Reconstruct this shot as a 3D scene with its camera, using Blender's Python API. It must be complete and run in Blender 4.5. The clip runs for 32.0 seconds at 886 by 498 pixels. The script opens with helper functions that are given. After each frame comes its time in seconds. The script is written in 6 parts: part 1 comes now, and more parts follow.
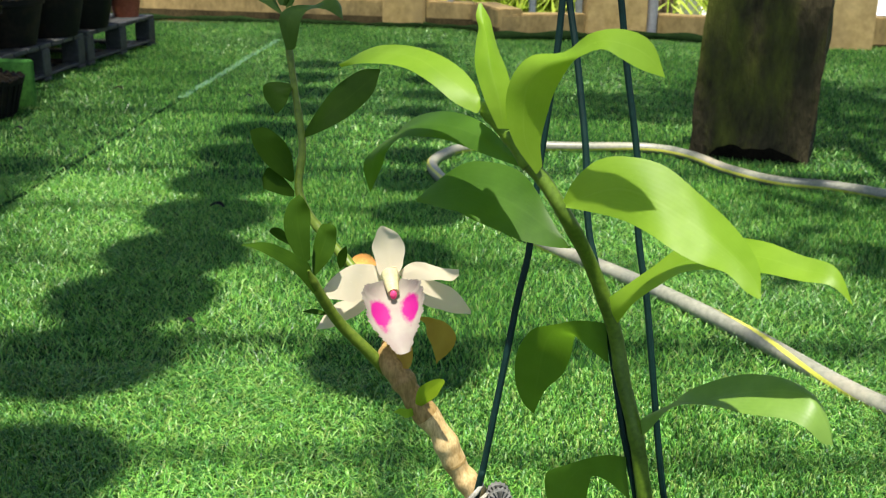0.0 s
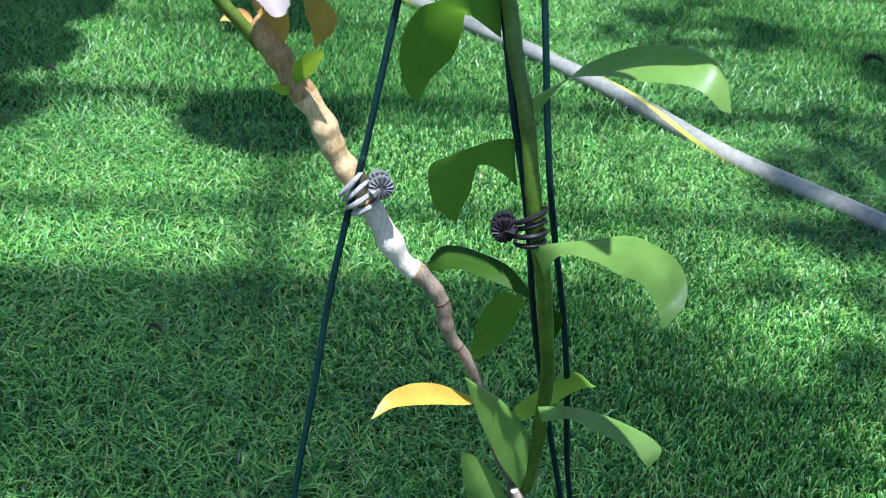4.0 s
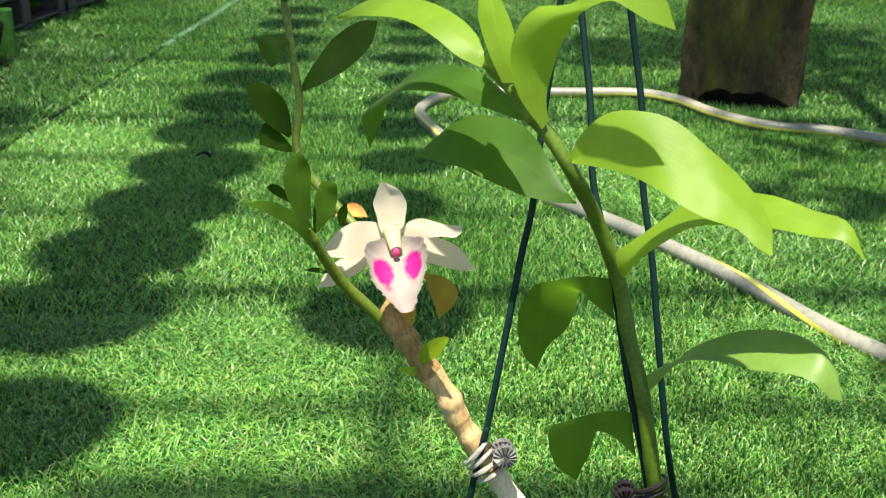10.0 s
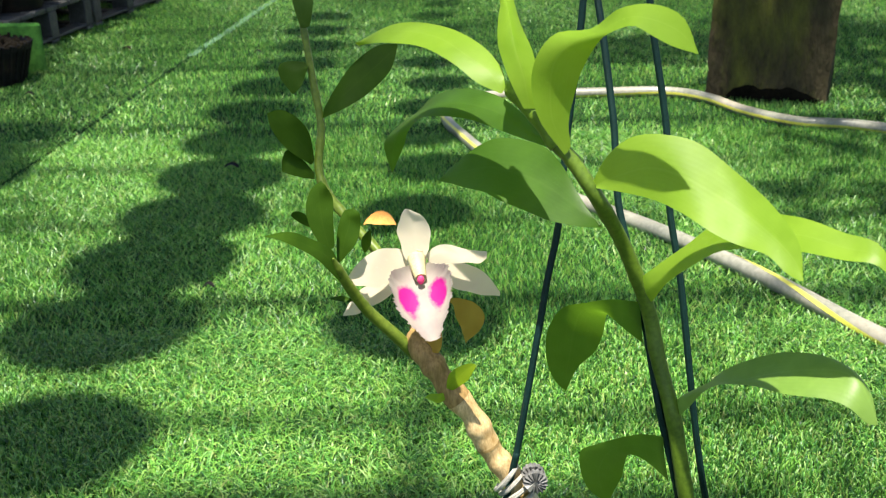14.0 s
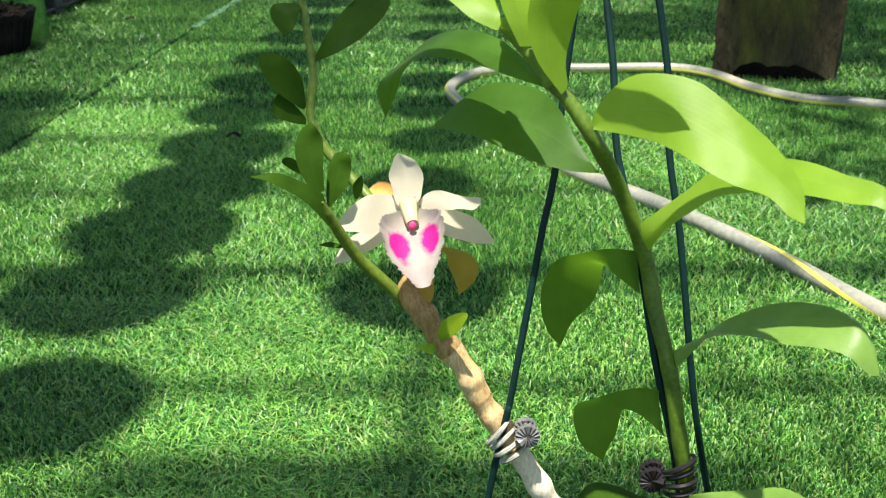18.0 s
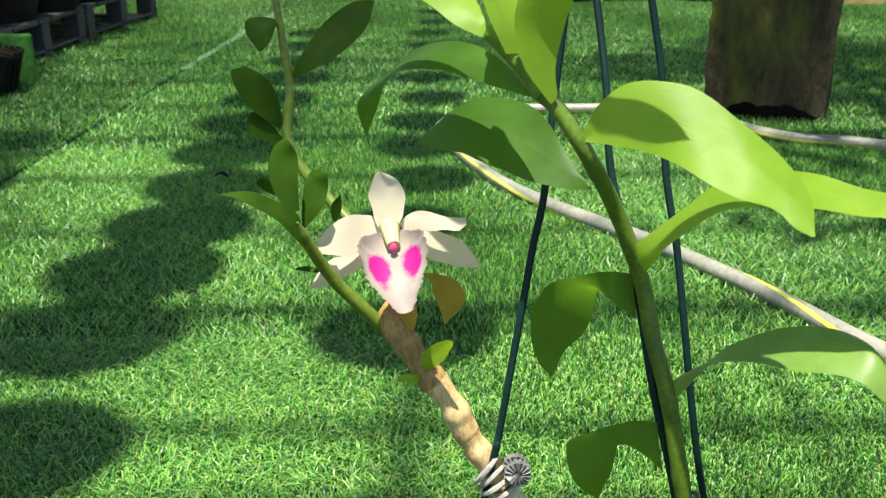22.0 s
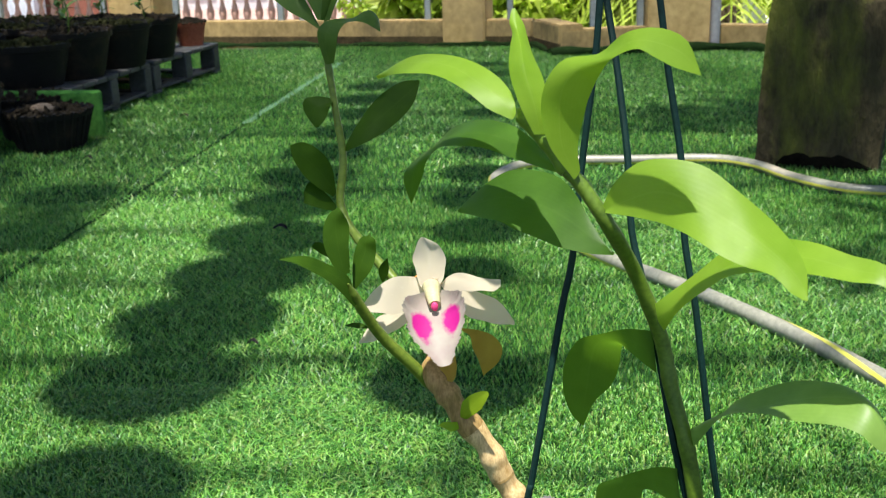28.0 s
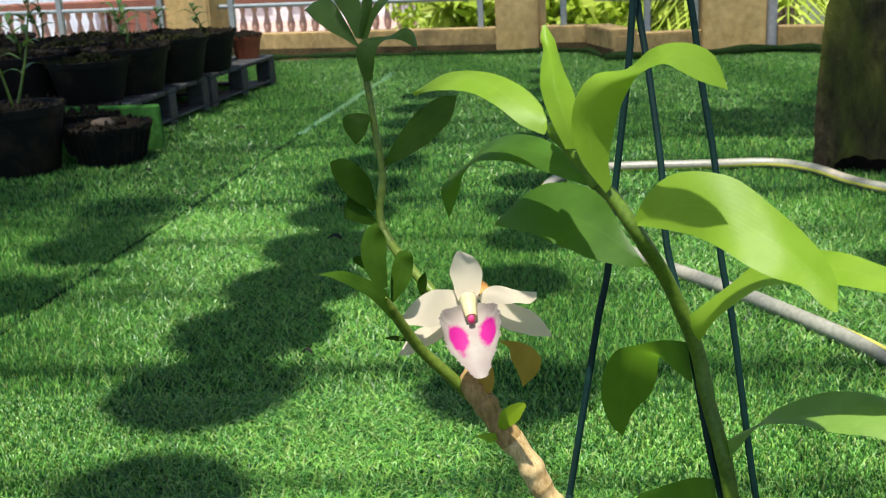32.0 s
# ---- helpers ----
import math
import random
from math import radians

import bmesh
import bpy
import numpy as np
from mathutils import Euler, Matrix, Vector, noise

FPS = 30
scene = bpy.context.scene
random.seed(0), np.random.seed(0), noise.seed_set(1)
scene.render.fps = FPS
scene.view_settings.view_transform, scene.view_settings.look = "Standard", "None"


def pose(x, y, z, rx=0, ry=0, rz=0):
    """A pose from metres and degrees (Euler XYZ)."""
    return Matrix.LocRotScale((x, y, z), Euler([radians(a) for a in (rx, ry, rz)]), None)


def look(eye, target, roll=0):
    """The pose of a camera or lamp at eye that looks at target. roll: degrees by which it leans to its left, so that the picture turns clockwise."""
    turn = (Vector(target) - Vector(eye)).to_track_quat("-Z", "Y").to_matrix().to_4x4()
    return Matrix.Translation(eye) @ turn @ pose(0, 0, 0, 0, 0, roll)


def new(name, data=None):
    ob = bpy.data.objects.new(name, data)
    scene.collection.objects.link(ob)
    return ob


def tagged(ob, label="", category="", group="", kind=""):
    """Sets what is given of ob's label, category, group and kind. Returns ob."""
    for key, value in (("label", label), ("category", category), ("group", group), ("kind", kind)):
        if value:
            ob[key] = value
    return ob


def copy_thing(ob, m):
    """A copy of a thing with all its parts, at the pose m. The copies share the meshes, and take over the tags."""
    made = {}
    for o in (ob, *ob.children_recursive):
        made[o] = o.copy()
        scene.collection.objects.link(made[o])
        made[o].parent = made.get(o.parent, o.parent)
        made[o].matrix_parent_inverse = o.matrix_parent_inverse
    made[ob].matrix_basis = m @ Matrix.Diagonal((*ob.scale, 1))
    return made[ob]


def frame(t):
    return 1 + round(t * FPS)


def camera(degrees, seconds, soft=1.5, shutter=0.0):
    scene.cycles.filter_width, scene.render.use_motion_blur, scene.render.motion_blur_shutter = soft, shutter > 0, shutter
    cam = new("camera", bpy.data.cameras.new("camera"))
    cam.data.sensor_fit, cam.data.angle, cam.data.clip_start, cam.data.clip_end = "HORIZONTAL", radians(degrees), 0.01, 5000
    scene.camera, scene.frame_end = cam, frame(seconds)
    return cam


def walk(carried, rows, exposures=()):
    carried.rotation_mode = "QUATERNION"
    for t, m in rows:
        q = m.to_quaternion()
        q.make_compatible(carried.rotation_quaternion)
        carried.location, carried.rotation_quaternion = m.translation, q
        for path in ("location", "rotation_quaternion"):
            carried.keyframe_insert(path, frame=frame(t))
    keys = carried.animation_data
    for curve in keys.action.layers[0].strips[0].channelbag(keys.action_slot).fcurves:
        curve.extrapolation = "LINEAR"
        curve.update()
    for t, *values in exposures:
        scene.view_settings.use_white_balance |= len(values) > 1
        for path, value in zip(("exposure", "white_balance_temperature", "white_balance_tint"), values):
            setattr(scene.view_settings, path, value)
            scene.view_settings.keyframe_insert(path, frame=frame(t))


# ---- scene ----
cam = camera(44.0, 32.0, soft=1.0)
cam.data.dof.use_dof = True
cam.data.dof.focus_distance, cam.data.dof.aperture_fstop = 0.52, 40.0
PATH = [
    (0, (0.0095, -0.0126, 0.5656), (0.0114, 1.8923, -0.044), 0.87),
    (0.5, (0.0093, -0.0007, 0.5627), (0.1133, 1.9021, -0.0445), 2.04),
    (1, (0.0005, -0.0126, 0.5732), (0.1401, 1.9037, 0.0181), 2.80),
    (1.5, (-0.0032, -0.02, 0.5811), (0.1299, 1.9048, 0.0542), 2.89),
    (2, (0.0055, -0.0193, 0.5716), (0.1765, 1.8696, -0.0629), 3.48),
    (2.5, (0.0128, -0.0131, 0.5546), (0.2507, 1.8019, -0.2511), 3.97),
    (3, (0.0072, -0.0145, 0.5477), (0.2695, 1.7757, -0.3046), 4.38),
    (3.5, (0.006, -0.0121, 0.5328), (0.2631, 1.7481, -0.3813), 5.02),
    (4, (0.0102, -0.0023, 0.5162), (0.2403, 1.7436, -0.4319), 5.06),
    (4.5, (-0.0031, 0.0098, 0.5363), (0.165, 1.7929, -0.3537), 3.23),
    (6.5, (0.0081, 0.0194, 0.5375), (0.0849, 1.836, -0.2957), 1.02),
    (7, (0.0038, 0.0122, 0.5465), (0.0505, 1.8482, -0.2454), 0.75),
    (7.5, (-0.002, 0.0001, 0.5602), (0.0503, 1.8629, -0.1662), 1.13),
    (8, (0.0062, -0.0062, 0.5656), (0.0935, 1.8651, -0.1347), 1.72),
    (8.5, (-0.002, -0.0007, 0.5627), (0.0709, 1.8657, -0.1525), 1.39),
    (9, (-0.0029, 0.0044, 0.5606), (0.0415, 1.8656, -0.17), 1.02),
    (9.5, (-0.001, -0.002, 0.5623), (0.0289, 1.8638, -0.1573), 0.80),
    (10, (0.0031, -0.0056, 0.5673), (0.0319, 1.8669, -0.1348), 0.55),
    (10.5, (0.0079, -0.0029, 0.5646), (0.0327, 1.8681, -0.1417), 0.22),
    (11, (0.0036, -0.0005, 0.5658), (0.0194, 1.8685, -0.1459), 0.03),
    (11.5, (-0.0009, 0.0063, 0.5635), (0.0187, 1.8702, -0.1614), 0.03),
    (12, (0.004, 0.0059, 0.5653), (0.0174, 1.8703, -0.1586), -0.41),
    (12.5, (-0.0041, 0.0039, 0.572), (-0.0136, 1.8729, -0.1399), -0.85),
    (13, (-0.0025, 0.0022, 0.5713), (-0.0043, 1.8706, -0.1424), -0.43),
    (13.5, (-0.0006, 0.0008, 0.5733), (-0.0132, 1.8709, -0.1357), -0.66),
    (14, (0.0053, 0.001, 0.5752), (-0.0213, 1.8736, -0.1267), -1.34),
    (14.5, (0.0083, 0.0005, 0.5719), (-0.0395, 1.872, -0.1317), -1.59),
    (15, (-0.005, 0.0027, 0.5725), (-0.0788, 1.8705, -0.1388), -1.56),
    (15.5, (0.0045, 0.0114, 0.5624), (-0.0357, 1.872, -0.17), -1.00),
    (17.5, (0.0093, 0.0072, 0.5612), (-0.0268, 1.8701, -0.1658), -0.78),
    (18, (0.0092, 0.0067, 0.5599), (-0.0253, 1.8661, -0.176), -0.66),
    (18.5, (0.0048, 0.0121, 0.5508), (-0.0188, 1.8599, -0.2142), -0.39),
    (19, (0.0055, 0.0117, 0.5535), (0.007, 1.8545, -0.2237), -0.16),
    (19.5, (0.0047, 0.0139, 0.5521), (0.0127, 1.8528, -0.2342), -0.02),
    (20, (0.0046, 0.0245, 0.5405), (0.0325, 1.8587, -0.2563), 0.40),
    (20.5, (0.0005, 0.0198, 0.5416), (0.0375, 1.8707, -0.2153), 0.64),
    (21, (0.0045, 0.0258, 0.544), (0.0284, 1.8912, -0.1769), -0.08),
    (21.5, (0.0047, 0.0297, 0.5419), (0.0076, 1.9041, -0.1556), -0.51),
    (22, (0.0115, 0.0266, 0.5445), (-0.0066, 1.9143, -0.116), -0.67),
    (22.5, (0.0121, 0.011, 0.5597), (-0.0265, 1.9195, -0.0372), -0.69),
    (23, (0.012, -0.0134, 0.573), (-0.0681, 1.9153, 0.0497), -0.83),
    (23.5, (0.0102, -0.0263, 0.5816), (-0.1008, 1.9078, 0.085), -0.92),
    (24, (0.0141, -0.0094, 0.5665), (-0.0665, 1.9102, 0.0112), -0.94),
    (24.5, (0.0199, 0.0066, 0.5556), (-0.0197, 1.908, -0.0633), -1.17),
    (25, (0.0216, 0.0109, 0.5518), (-0.0108, 1.908, -0.0806), -1.22),
    (25.5, (0.0204, -0.0006, 0.5604), (-0.0316, 1.9044, -0.0463), -1.35),
    (27.5, (0.0211, -0.0001, 0.5574), (-0.0892, 1.8993, -0.0593), -2.09),
    (28, (0.0195, -0.008, 0.5608), (-0.1022, 1.9035, -0.0147), -1.57),
    (28.5, (0.0209, -0.0109, 0.563), (-0.1152, 1.9036, 0.0005), -1.47),
    (29, (0.0203, -0.0059, 0.5591), (-0.1354, 1.9063, -0.0059), -1.40),
    (29.5, (0.0203, -0.012, 0.5627), (-0.1552, 1.9, 0.0028), -1.36),
    (30, (0.0214, -0.0064, 0.5567), (-0.1622, 1.9035, -0.0078), -1.30),
    (30.5, (0.0169, -0.0089, 0.5636), (-0.1843, 1.9091, 0.0336), -1.91),
    (31, (0.0263, -0.0191, 0.5742), (-0.1885, 1.9052, 0.0732), -2.72),
    (31.5, (0.0273, -0.0109, 0.5658), (-0.1944, 1.9045, 0.0347), -3.10),
    (32, (0.0279, -0.0126, 0.5646), (-0.1977, 1.8944, 0.0056), -3.06),
]
walk(cam, [(t, look(eye, target, roll)) for t, eye, target, roll in PATH],
     [(0.0, 0.95, 6600, 10), (1.0, 0.88, 6900, 12), (2.0, 0.82, 7100, 13), (3.0, 0.9, 6900, 12), (3.4, 1.0, 6200, 14), (4.0, 1.1, 5100, 20), (6.8, 0.95, 5000, 22), (7.6, 1.0, 6000, 15), (9.0, 1.1, 6700, 12), (14.0, 1.2, 6600, 14), (19.0, 1.1, 6200, 11), (20.0, 1.0, 6000, 9), (21.0, 1.05, 6300, 11), (23.0, 1.15, 6500, 12), (24.0, 0.88, 6500, 12), (25.0, 0.95, 6600, 11), (28.0, 0.95, 6300, 13), (31.0, 0.85, 6300, 14), (32.0, 0.85, 6300, 14)])

# ---- world and sun ----
SUN = Vector((-0.06, -0.25, 1.0)).normalized()
world = bpy.data.worlds.new("sky")
world.use_nodes = True
scene.world = world
sky = world.node_tree.nodes.new("ShaderNodeTexSky")
sky.sky_type, sky.sun_disc = "NISHITA", False
sky.sun_elevation, sky.sun_rotation = math.asin(SUN.z), math.pi
world.node_tree.nodes["Background"].inputs[1].default_value = 0.085
world.node_tree.links.new(sky.outputs[0], world.node_tree.nodes["Background"].inputs[0])
sun = new("sun", bpy.data.lights.new("sun", "SUN"))
sun.data.energy, sun.data.angle, sun.data.color = 5.0, radians(0.8), (1.0, 0.955, 0.86)
sun.matrix_world = look(SUN * 20, (0, 0, 0))


# ---- materials ----
def mat(name, rough=0.6, spec=0.3, metal=0.0):
    m = bpy.data.materials.new(name)
    m.use_nodes = True
    p = m.node_tree.nodes["Principled BSDF"]
    p.inputs["Roughness"].default_value, p.inputs["Metallic"].default_value = rough, metal
    p.inputs["Specular IOR Level"].default_value = spec
    return m, m.node_tree, p


def node(tree, kind, **inputs):
    n = tree.nodes.new(kind)
    for key, value in inputs.items():
        n.inputs[key.replace("_", " ")].default_value = value
    return n


def ramp(tree, source, stops):
    n = tree.nodes.new("ShaderNodeValToRGB")
    while len(n.color_ramp.elements) < len(stops):
        n.color_ramp.elements.new(0.5)
    for e, (at, colour) in zip(n.color_ramp.elements, stops):
        e.position, e.color = at, (*colour, 1)
    tree.links.new(source, n.inputs[0])
    return n.outputs[0]


def blend(tree, factor, a, b, mode="MIX"):
    n = tree.nodes.new("ShaderNodeMix")
    n.data_type, n.blend_type = "RGBA", mode
    for socket, value in ((n.inputs["Factor"], factor), (n.inputs["A"], a), (n.inputs["B"], b)):
        if isinstance(value, (float, int)):
            socket.default_value = value
        elif isinstance(value, tuple):
            socket.default_value = (*value, 1)
        else:
            tree.links.new(value, socket)
    return n.outputs["Result"]


def noisy(tree, scale, detail=4.0, rough=0.6, coord="Object", stretch=None):
    c = tree.nodes.new("ShaderNodeTexCoord")
    n = node(tree, "ShaderNodeTexNoise", Scale=scale, Detail=detail, Roughness=rough)
    if stretch:
        mp = tree.nodes.new("ShaderNodeMapping")
        mp.inputs["Scale"].default_value = stretch
        tree.links.new(c.outputs[coord], mp.inputs[0])
        tree.links.new(mp.outputs[0], n.inputs["Vector"])
    else:
        tree.links.new(c.outputs[coord], n.inputs["Vector"])
    return n.outputs["Fac"]


def bump(tree, p, height, strength=0.3, distance=0.01):
    b = node(tree, "ShaderNodeBump", Strength=strength, Distance=distance)
    tree.links.new(height, b.inputs["Height"])
    tree.links.new(b.outputs[0], p.inputs["Normal"])


def surface(name, dark, light, scale, rough=0.7, spec=0.25, metal=0.0, fine=None, relief=0.3, depth=0.005, stain=None, stretch=None):
    """A surface with variation at two scales, and a stain colour where one is given."""
    m, tree, p = mat(name, rough, spec, metal)
    broad, grain = noisy(tree, scale, 5, stretch=stretch), noisy(tree, fine or scale * 9, 3, stretch=stretch)
    colour = ramp(tree, broad, ((0.3, dark), (0.7, light)))
    colour = blend(tree, 0.35, colour, ramp(tree, grain, ((0.3, tuple(c * 0.6 for c in dark)), (0.7, tuple(min(1, c * 1.25) for c in light)))))
    if stain:
        colour = blend(tree, ramp(tree, noisy(tree, scale * 0.6, 6, 0.7, stretch=stretch), ((0.5, (0, 0, 0)), (0.66, (1, 1, 1)))), colour, stain)
    tree.links.new(colour, p.inputs["Base Color"])
    bump(tree, p, grain, relief, depth)
    return m


def leafy(name, dark, light, rib, rough=0.46, through_light=0.45, spec=0.45, glow=None):
    """A thin leaf: fine veins along it, a paler midrib, light passing through it."""
    m, tree, p = mat(name, rough, spec)
    uv = tree.nodes.new("ShaderNodeUVMap")
    sep = tree.nodes.new("ShaderNodeSeparateXYZ")
    tree.links.new(uv.outputs[0], sep.inputs[0])
    patch = noisy(tree, 55, 4)
    colour = ramp(tree, patch, ((0.3, dark), (0.72, light)))
    vein = node(tree, "ShaderNodeMath")
    vein.operation = "SINE"
    scaled = node(tree, "ShaderNodeMath")
    scaled.operation = "MULTIPLY"
    scaled.inputs[1].default_value = 88.0
    tree.links.new(sep.outputs[0], scaled.inputs[0])
    tree.links.new(scaled.outputs[0], vein.inputs[0])
    colour = blend(tree, ramp(tree, vein.outputs[0], ((0.0, (0, 0, 0)), (1.0, (0.05, 0.05, 0.05)))), colour, rib)
    off = node(tree, "ShaderNodeMath")
    off.operation = "SUBTRACT"
    off.inputs[1].default_value = 0.5
    tree.links.new(sep.outputs[0], off.inputs[0])
    far = node(tree, "ShaderNodeMath")
    far.operation = "ABSOLUTE"
    tree.links.new(off.outputs[0], far.inputs[0])
    colour = blend(tree, ramp(tree, far.outputs[0], ((0.0, (0.22, 0.22, 0.22)), (0.03, (0, 0, 0)))), colour, rib)
    speck = ramp(tree, noisy(tree, 420, 2), ((0.66, (0, 0, 0)), (0.74, (0.10, 0.10, 0.10))))
    colour = blend(tree, speck, colour, tuple(min(1, c * 1.6 + 0.05) for c in light))
    tree.links.new(colour, p.inputs["Base Color"])
    ridge = node(tree, "ShaderNodeMath")
    ridge.operation = "MULTIPLY_ADD"
    ridge.inputs[1].default_value = 0.06
    tree.links.new(vein.outputs[0], ridge.inputs[0])
    tree.links.new(noisy(tree, 160, 3), ridge.inputs[2])
    bump(tree, p, ridge.outputs[0], 0.08, 0.0008)
    gloss = ramp(tree, noisy(tree, 38, 4), ((0.3, (rough - 0.06,) * 3), (0.7, (rough + 0.06,) * 3)))
    tree.links.new(gloss, p.inputs["Roughness"])
    thin = tree.nodes.new("ShaderNodeBsdfTranslucent")
    tree.links.new(blend(tree, 0.5, colour, glow or light), thin.inputs["Color"])
    mix = tree.nodes.new("ShaderNodeMixShader")
    mix.inputs[0].default_value = through_light
    tree.links.new(p.outputs[0], mix.inputs[1])
    tree.links.new(thin.outputs[0], mix.inputs[2])
    tree.links.new(mix.outputs[0], tree.nodes["Material Output"].inputs["Surface"])
    return m


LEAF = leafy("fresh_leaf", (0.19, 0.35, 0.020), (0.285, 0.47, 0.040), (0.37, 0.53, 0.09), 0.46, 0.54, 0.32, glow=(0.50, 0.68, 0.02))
# Leaves that stand in shade: their darkness is put into this green.
LEAF_SHADED = leafy("shaded_leaf", (0.022, 0.058, 0.004), (0.040, 0.092, 0.006), (0.056, 0.112, 0.012), 0.5, 0.18, 0.07, glow=(0.06, 0.16, 0.012))
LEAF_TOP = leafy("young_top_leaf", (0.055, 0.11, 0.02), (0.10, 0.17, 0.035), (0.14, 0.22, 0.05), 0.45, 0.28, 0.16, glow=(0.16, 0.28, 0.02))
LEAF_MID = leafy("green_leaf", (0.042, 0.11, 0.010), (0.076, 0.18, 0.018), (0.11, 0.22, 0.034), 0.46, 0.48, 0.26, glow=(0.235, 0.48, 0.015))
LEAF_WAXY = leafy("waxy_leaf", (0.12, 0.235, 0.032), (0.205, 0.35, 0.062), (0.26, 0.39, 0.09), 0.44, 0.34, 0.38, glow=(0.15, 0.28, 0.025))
LEAF_YELLOW = leafy("yellowed_leaf", (0.55, 0.33, 0.03), (0.75, 0.55, 0.07), (0.6, 0.4, 0.05), 0.5, 0.35)
LEAF_TAN = leafy("withering_leaf", (0.34, 0.22, 0.028), (0.47, 0.33, 0.05), (0.38, 0.26, 0.05), 0.6, 0.45, 0.2)
PETAL = leafy("white_petal", (0.67, 0.585, 0.43), (0.73, 0.65, 0.50), (0.69, 0.605, 0.45), 0.6, 0.55, 0.12, glow=(0.95, 0.87, 0.70))
CANE = surface("green_cane_skin", (0.038, 0.080, 0.006), (0.120, 0.200, 0.018), 60, 0.42, 0.32, relief=0.12, depth=0.0008)
CANE_OLIVE = surface("olive_shoot_skin", (0.058, 0.105, 0.008), (0.145, 0.21, 0.020), 60, 0.45, 0.35, relief=0.12, depth=0.0008)
SHEATH = surface("olive_leaf_sheath", (0.060, 0.125, 0.008), (0.155, 0.26, 0.02), 60, 0.5, 0.3, relief=0.12, depth=0.0008)
CLIP_GRIP = surface("grey_clip_grip", (0.035, 0.035, 0.033), (0.22, 0.22, 0.20), 260, 0.5, 0.35, relief=0.2, depth=0.0005)
DARK_PATCH = surface("dark_concrete", (0.003, 0.003, 0.002), (0.014, 0.012, 0.008), 14, 0.98, 0.03, relief=0.5, depth=0.006)
DEEP_MOSS = surface("deep_moss", (0.006, 0.016, 0.004), (0.02, 0.045, 0.012), 40, 0.95, 0.05, relief=0.8, depth=0.01)
CANE_DRY = surface("dry_cane_skin", (0.60, 0.47, 0.29), (0.88, 0.79, 0.60), 110, 0.6, 0.25, relief=0.35, depth=0.001, stretch=(1, 1, 0.35))
CANE_BROWN = surface("brown_cane_skin", (0.15, 0.095, 0.026), (0.50, 0.33, 0.125), 90, 0.6, 0.22, relief=0.25, depth=0.001, stain=(0.17, 0.12, 0.03), stretch=(1, 1, 0.25))
CANE_TAN = surface("tan_cane_skin", (0.36, 0.20, 0.05), (0.85, 0.64, 0.33), 140, 0.55, 0.3, relief=0.3, depth=0.001, stain=(0.34, 0.20, 0.06), stretch=(1, 1, 0.4))
CANE_GREY = surface("grey_cane_skin", (0.12, 0.085, 0.05), (0.36, 0.28, 0.18), 90, 0.6, 0.25, relief=0.35, depth=0.001, stretch=(1, 1, 0.4))
CANE_NODE = surface("cane_node", (0.06, 0.035, 0.02), (0.20, 0.12, 0.07), 200, 0.7, 0.2)
HUSK = surface("papery_husk", (0.34, 0.25, 0.14), (0.6, 0.5, 0.36), 120, 0.7, 0.2, relief=0.4, depth=0.001, stretch=(1, 1, 0.3))
WIRE = surface("green_coated_wire", (0.003, 0.016, 0.013), (0.007, 0.031, 0.026), 80, 0.5, 0.16, relief=0.1, depth=0.0005)
CLIP_PALE = surface("weathered_clip_plastic", (0.16, 0.16, 0.13), (0.50, 0.48, 0.40), 220, 0.45, 0.4, relief=0.15, depth=0.0005)
CLIP_DARK = surface("dark_clip_plastic", (0.005, 0.004, 0.004), (0.016, 0.012, 0.011), 140, 0.5, 0.3, relief=0.15, depth=0.0005)
POT_BLACK = surface("black_pot_plastic", (0.003, 0.003, 0.003), (0.010, 0.009, 0.008), 14, 0.65, 0.2, relief=0.2, depth=0.002, stain=(0.03, 0.02, 0.012))
TERRACOTTA = surface("terracotta", (0.26, 0.07, 0.035), (0.42, 0.13, 0.07), 12, 0.75, 0.2, relief=0.3, depth=0.003)
BARK = surface("bark_chips", (0.007, 0.006, 0.004), (0.055, 0.043, 0.026), 60, 0.9, 0.1, relief=0.8, depth=0.01)
MOSS = surface("pot_moss", (0.012, 0.016, 0.005), (0.06, 0.06, 0.022), 40, 0.95, 0.05, relief=0.8, depth=0.01)
STONE = surface("mossy_concrete", (0.016, 0.014, 0.008), (0.075, 0.062, 0.031), 9, 0.9, 0.15, relief=0.7, depth=0.012, stain=(0.11, 0.115, 0.022), stretch=(1, 1, 0.38))
STONE_TOP = surface("broken_concrete", (0.16, 0.11, 0.07), (0.42, 0.33, 0.24), 24, 0.95, 0.1, relief=0.9, depth=0.015)
PVC = surface("grey_pipe", (0.25, 0.25, 0.26), (0.35, 0.35, 0.36), 6, 0.45, 0.35, relief=0.08, depth=0.002)
WALL = surface("ochre_wall_paint", (0.40, 0.27, 0.10), (0.58, 0.42, 0.19), 3.5, 0.8, 0.15, relief=0.25, depth=0.003, stain=(0.34, 0.24, 0.11))
PARAPET = surface("weathered_parapet_paint", (0.20, 0.145, 0.06), (0.46, 0.33, 0.145), 4.5, 0.85, 0.12, relief=0.3, depth=0.003, stain=(0.13, 0.10, 0.05), stretch=(1, 1, 0.6))
WALL_FOOT = surface("stained_wall_foot", (0.014, 0.013, 0.007), (0.11, 0.08, 0.036), 8, 0.9, 0.1, relief=0.5, depth=0.004)
CONCRETE = surface("bare_concrete", (0.26, 0.25, 0.23), (0.42, 0.41, 0.38), 5, 0.85, 0.2, relief=0.3, depth=0.004)
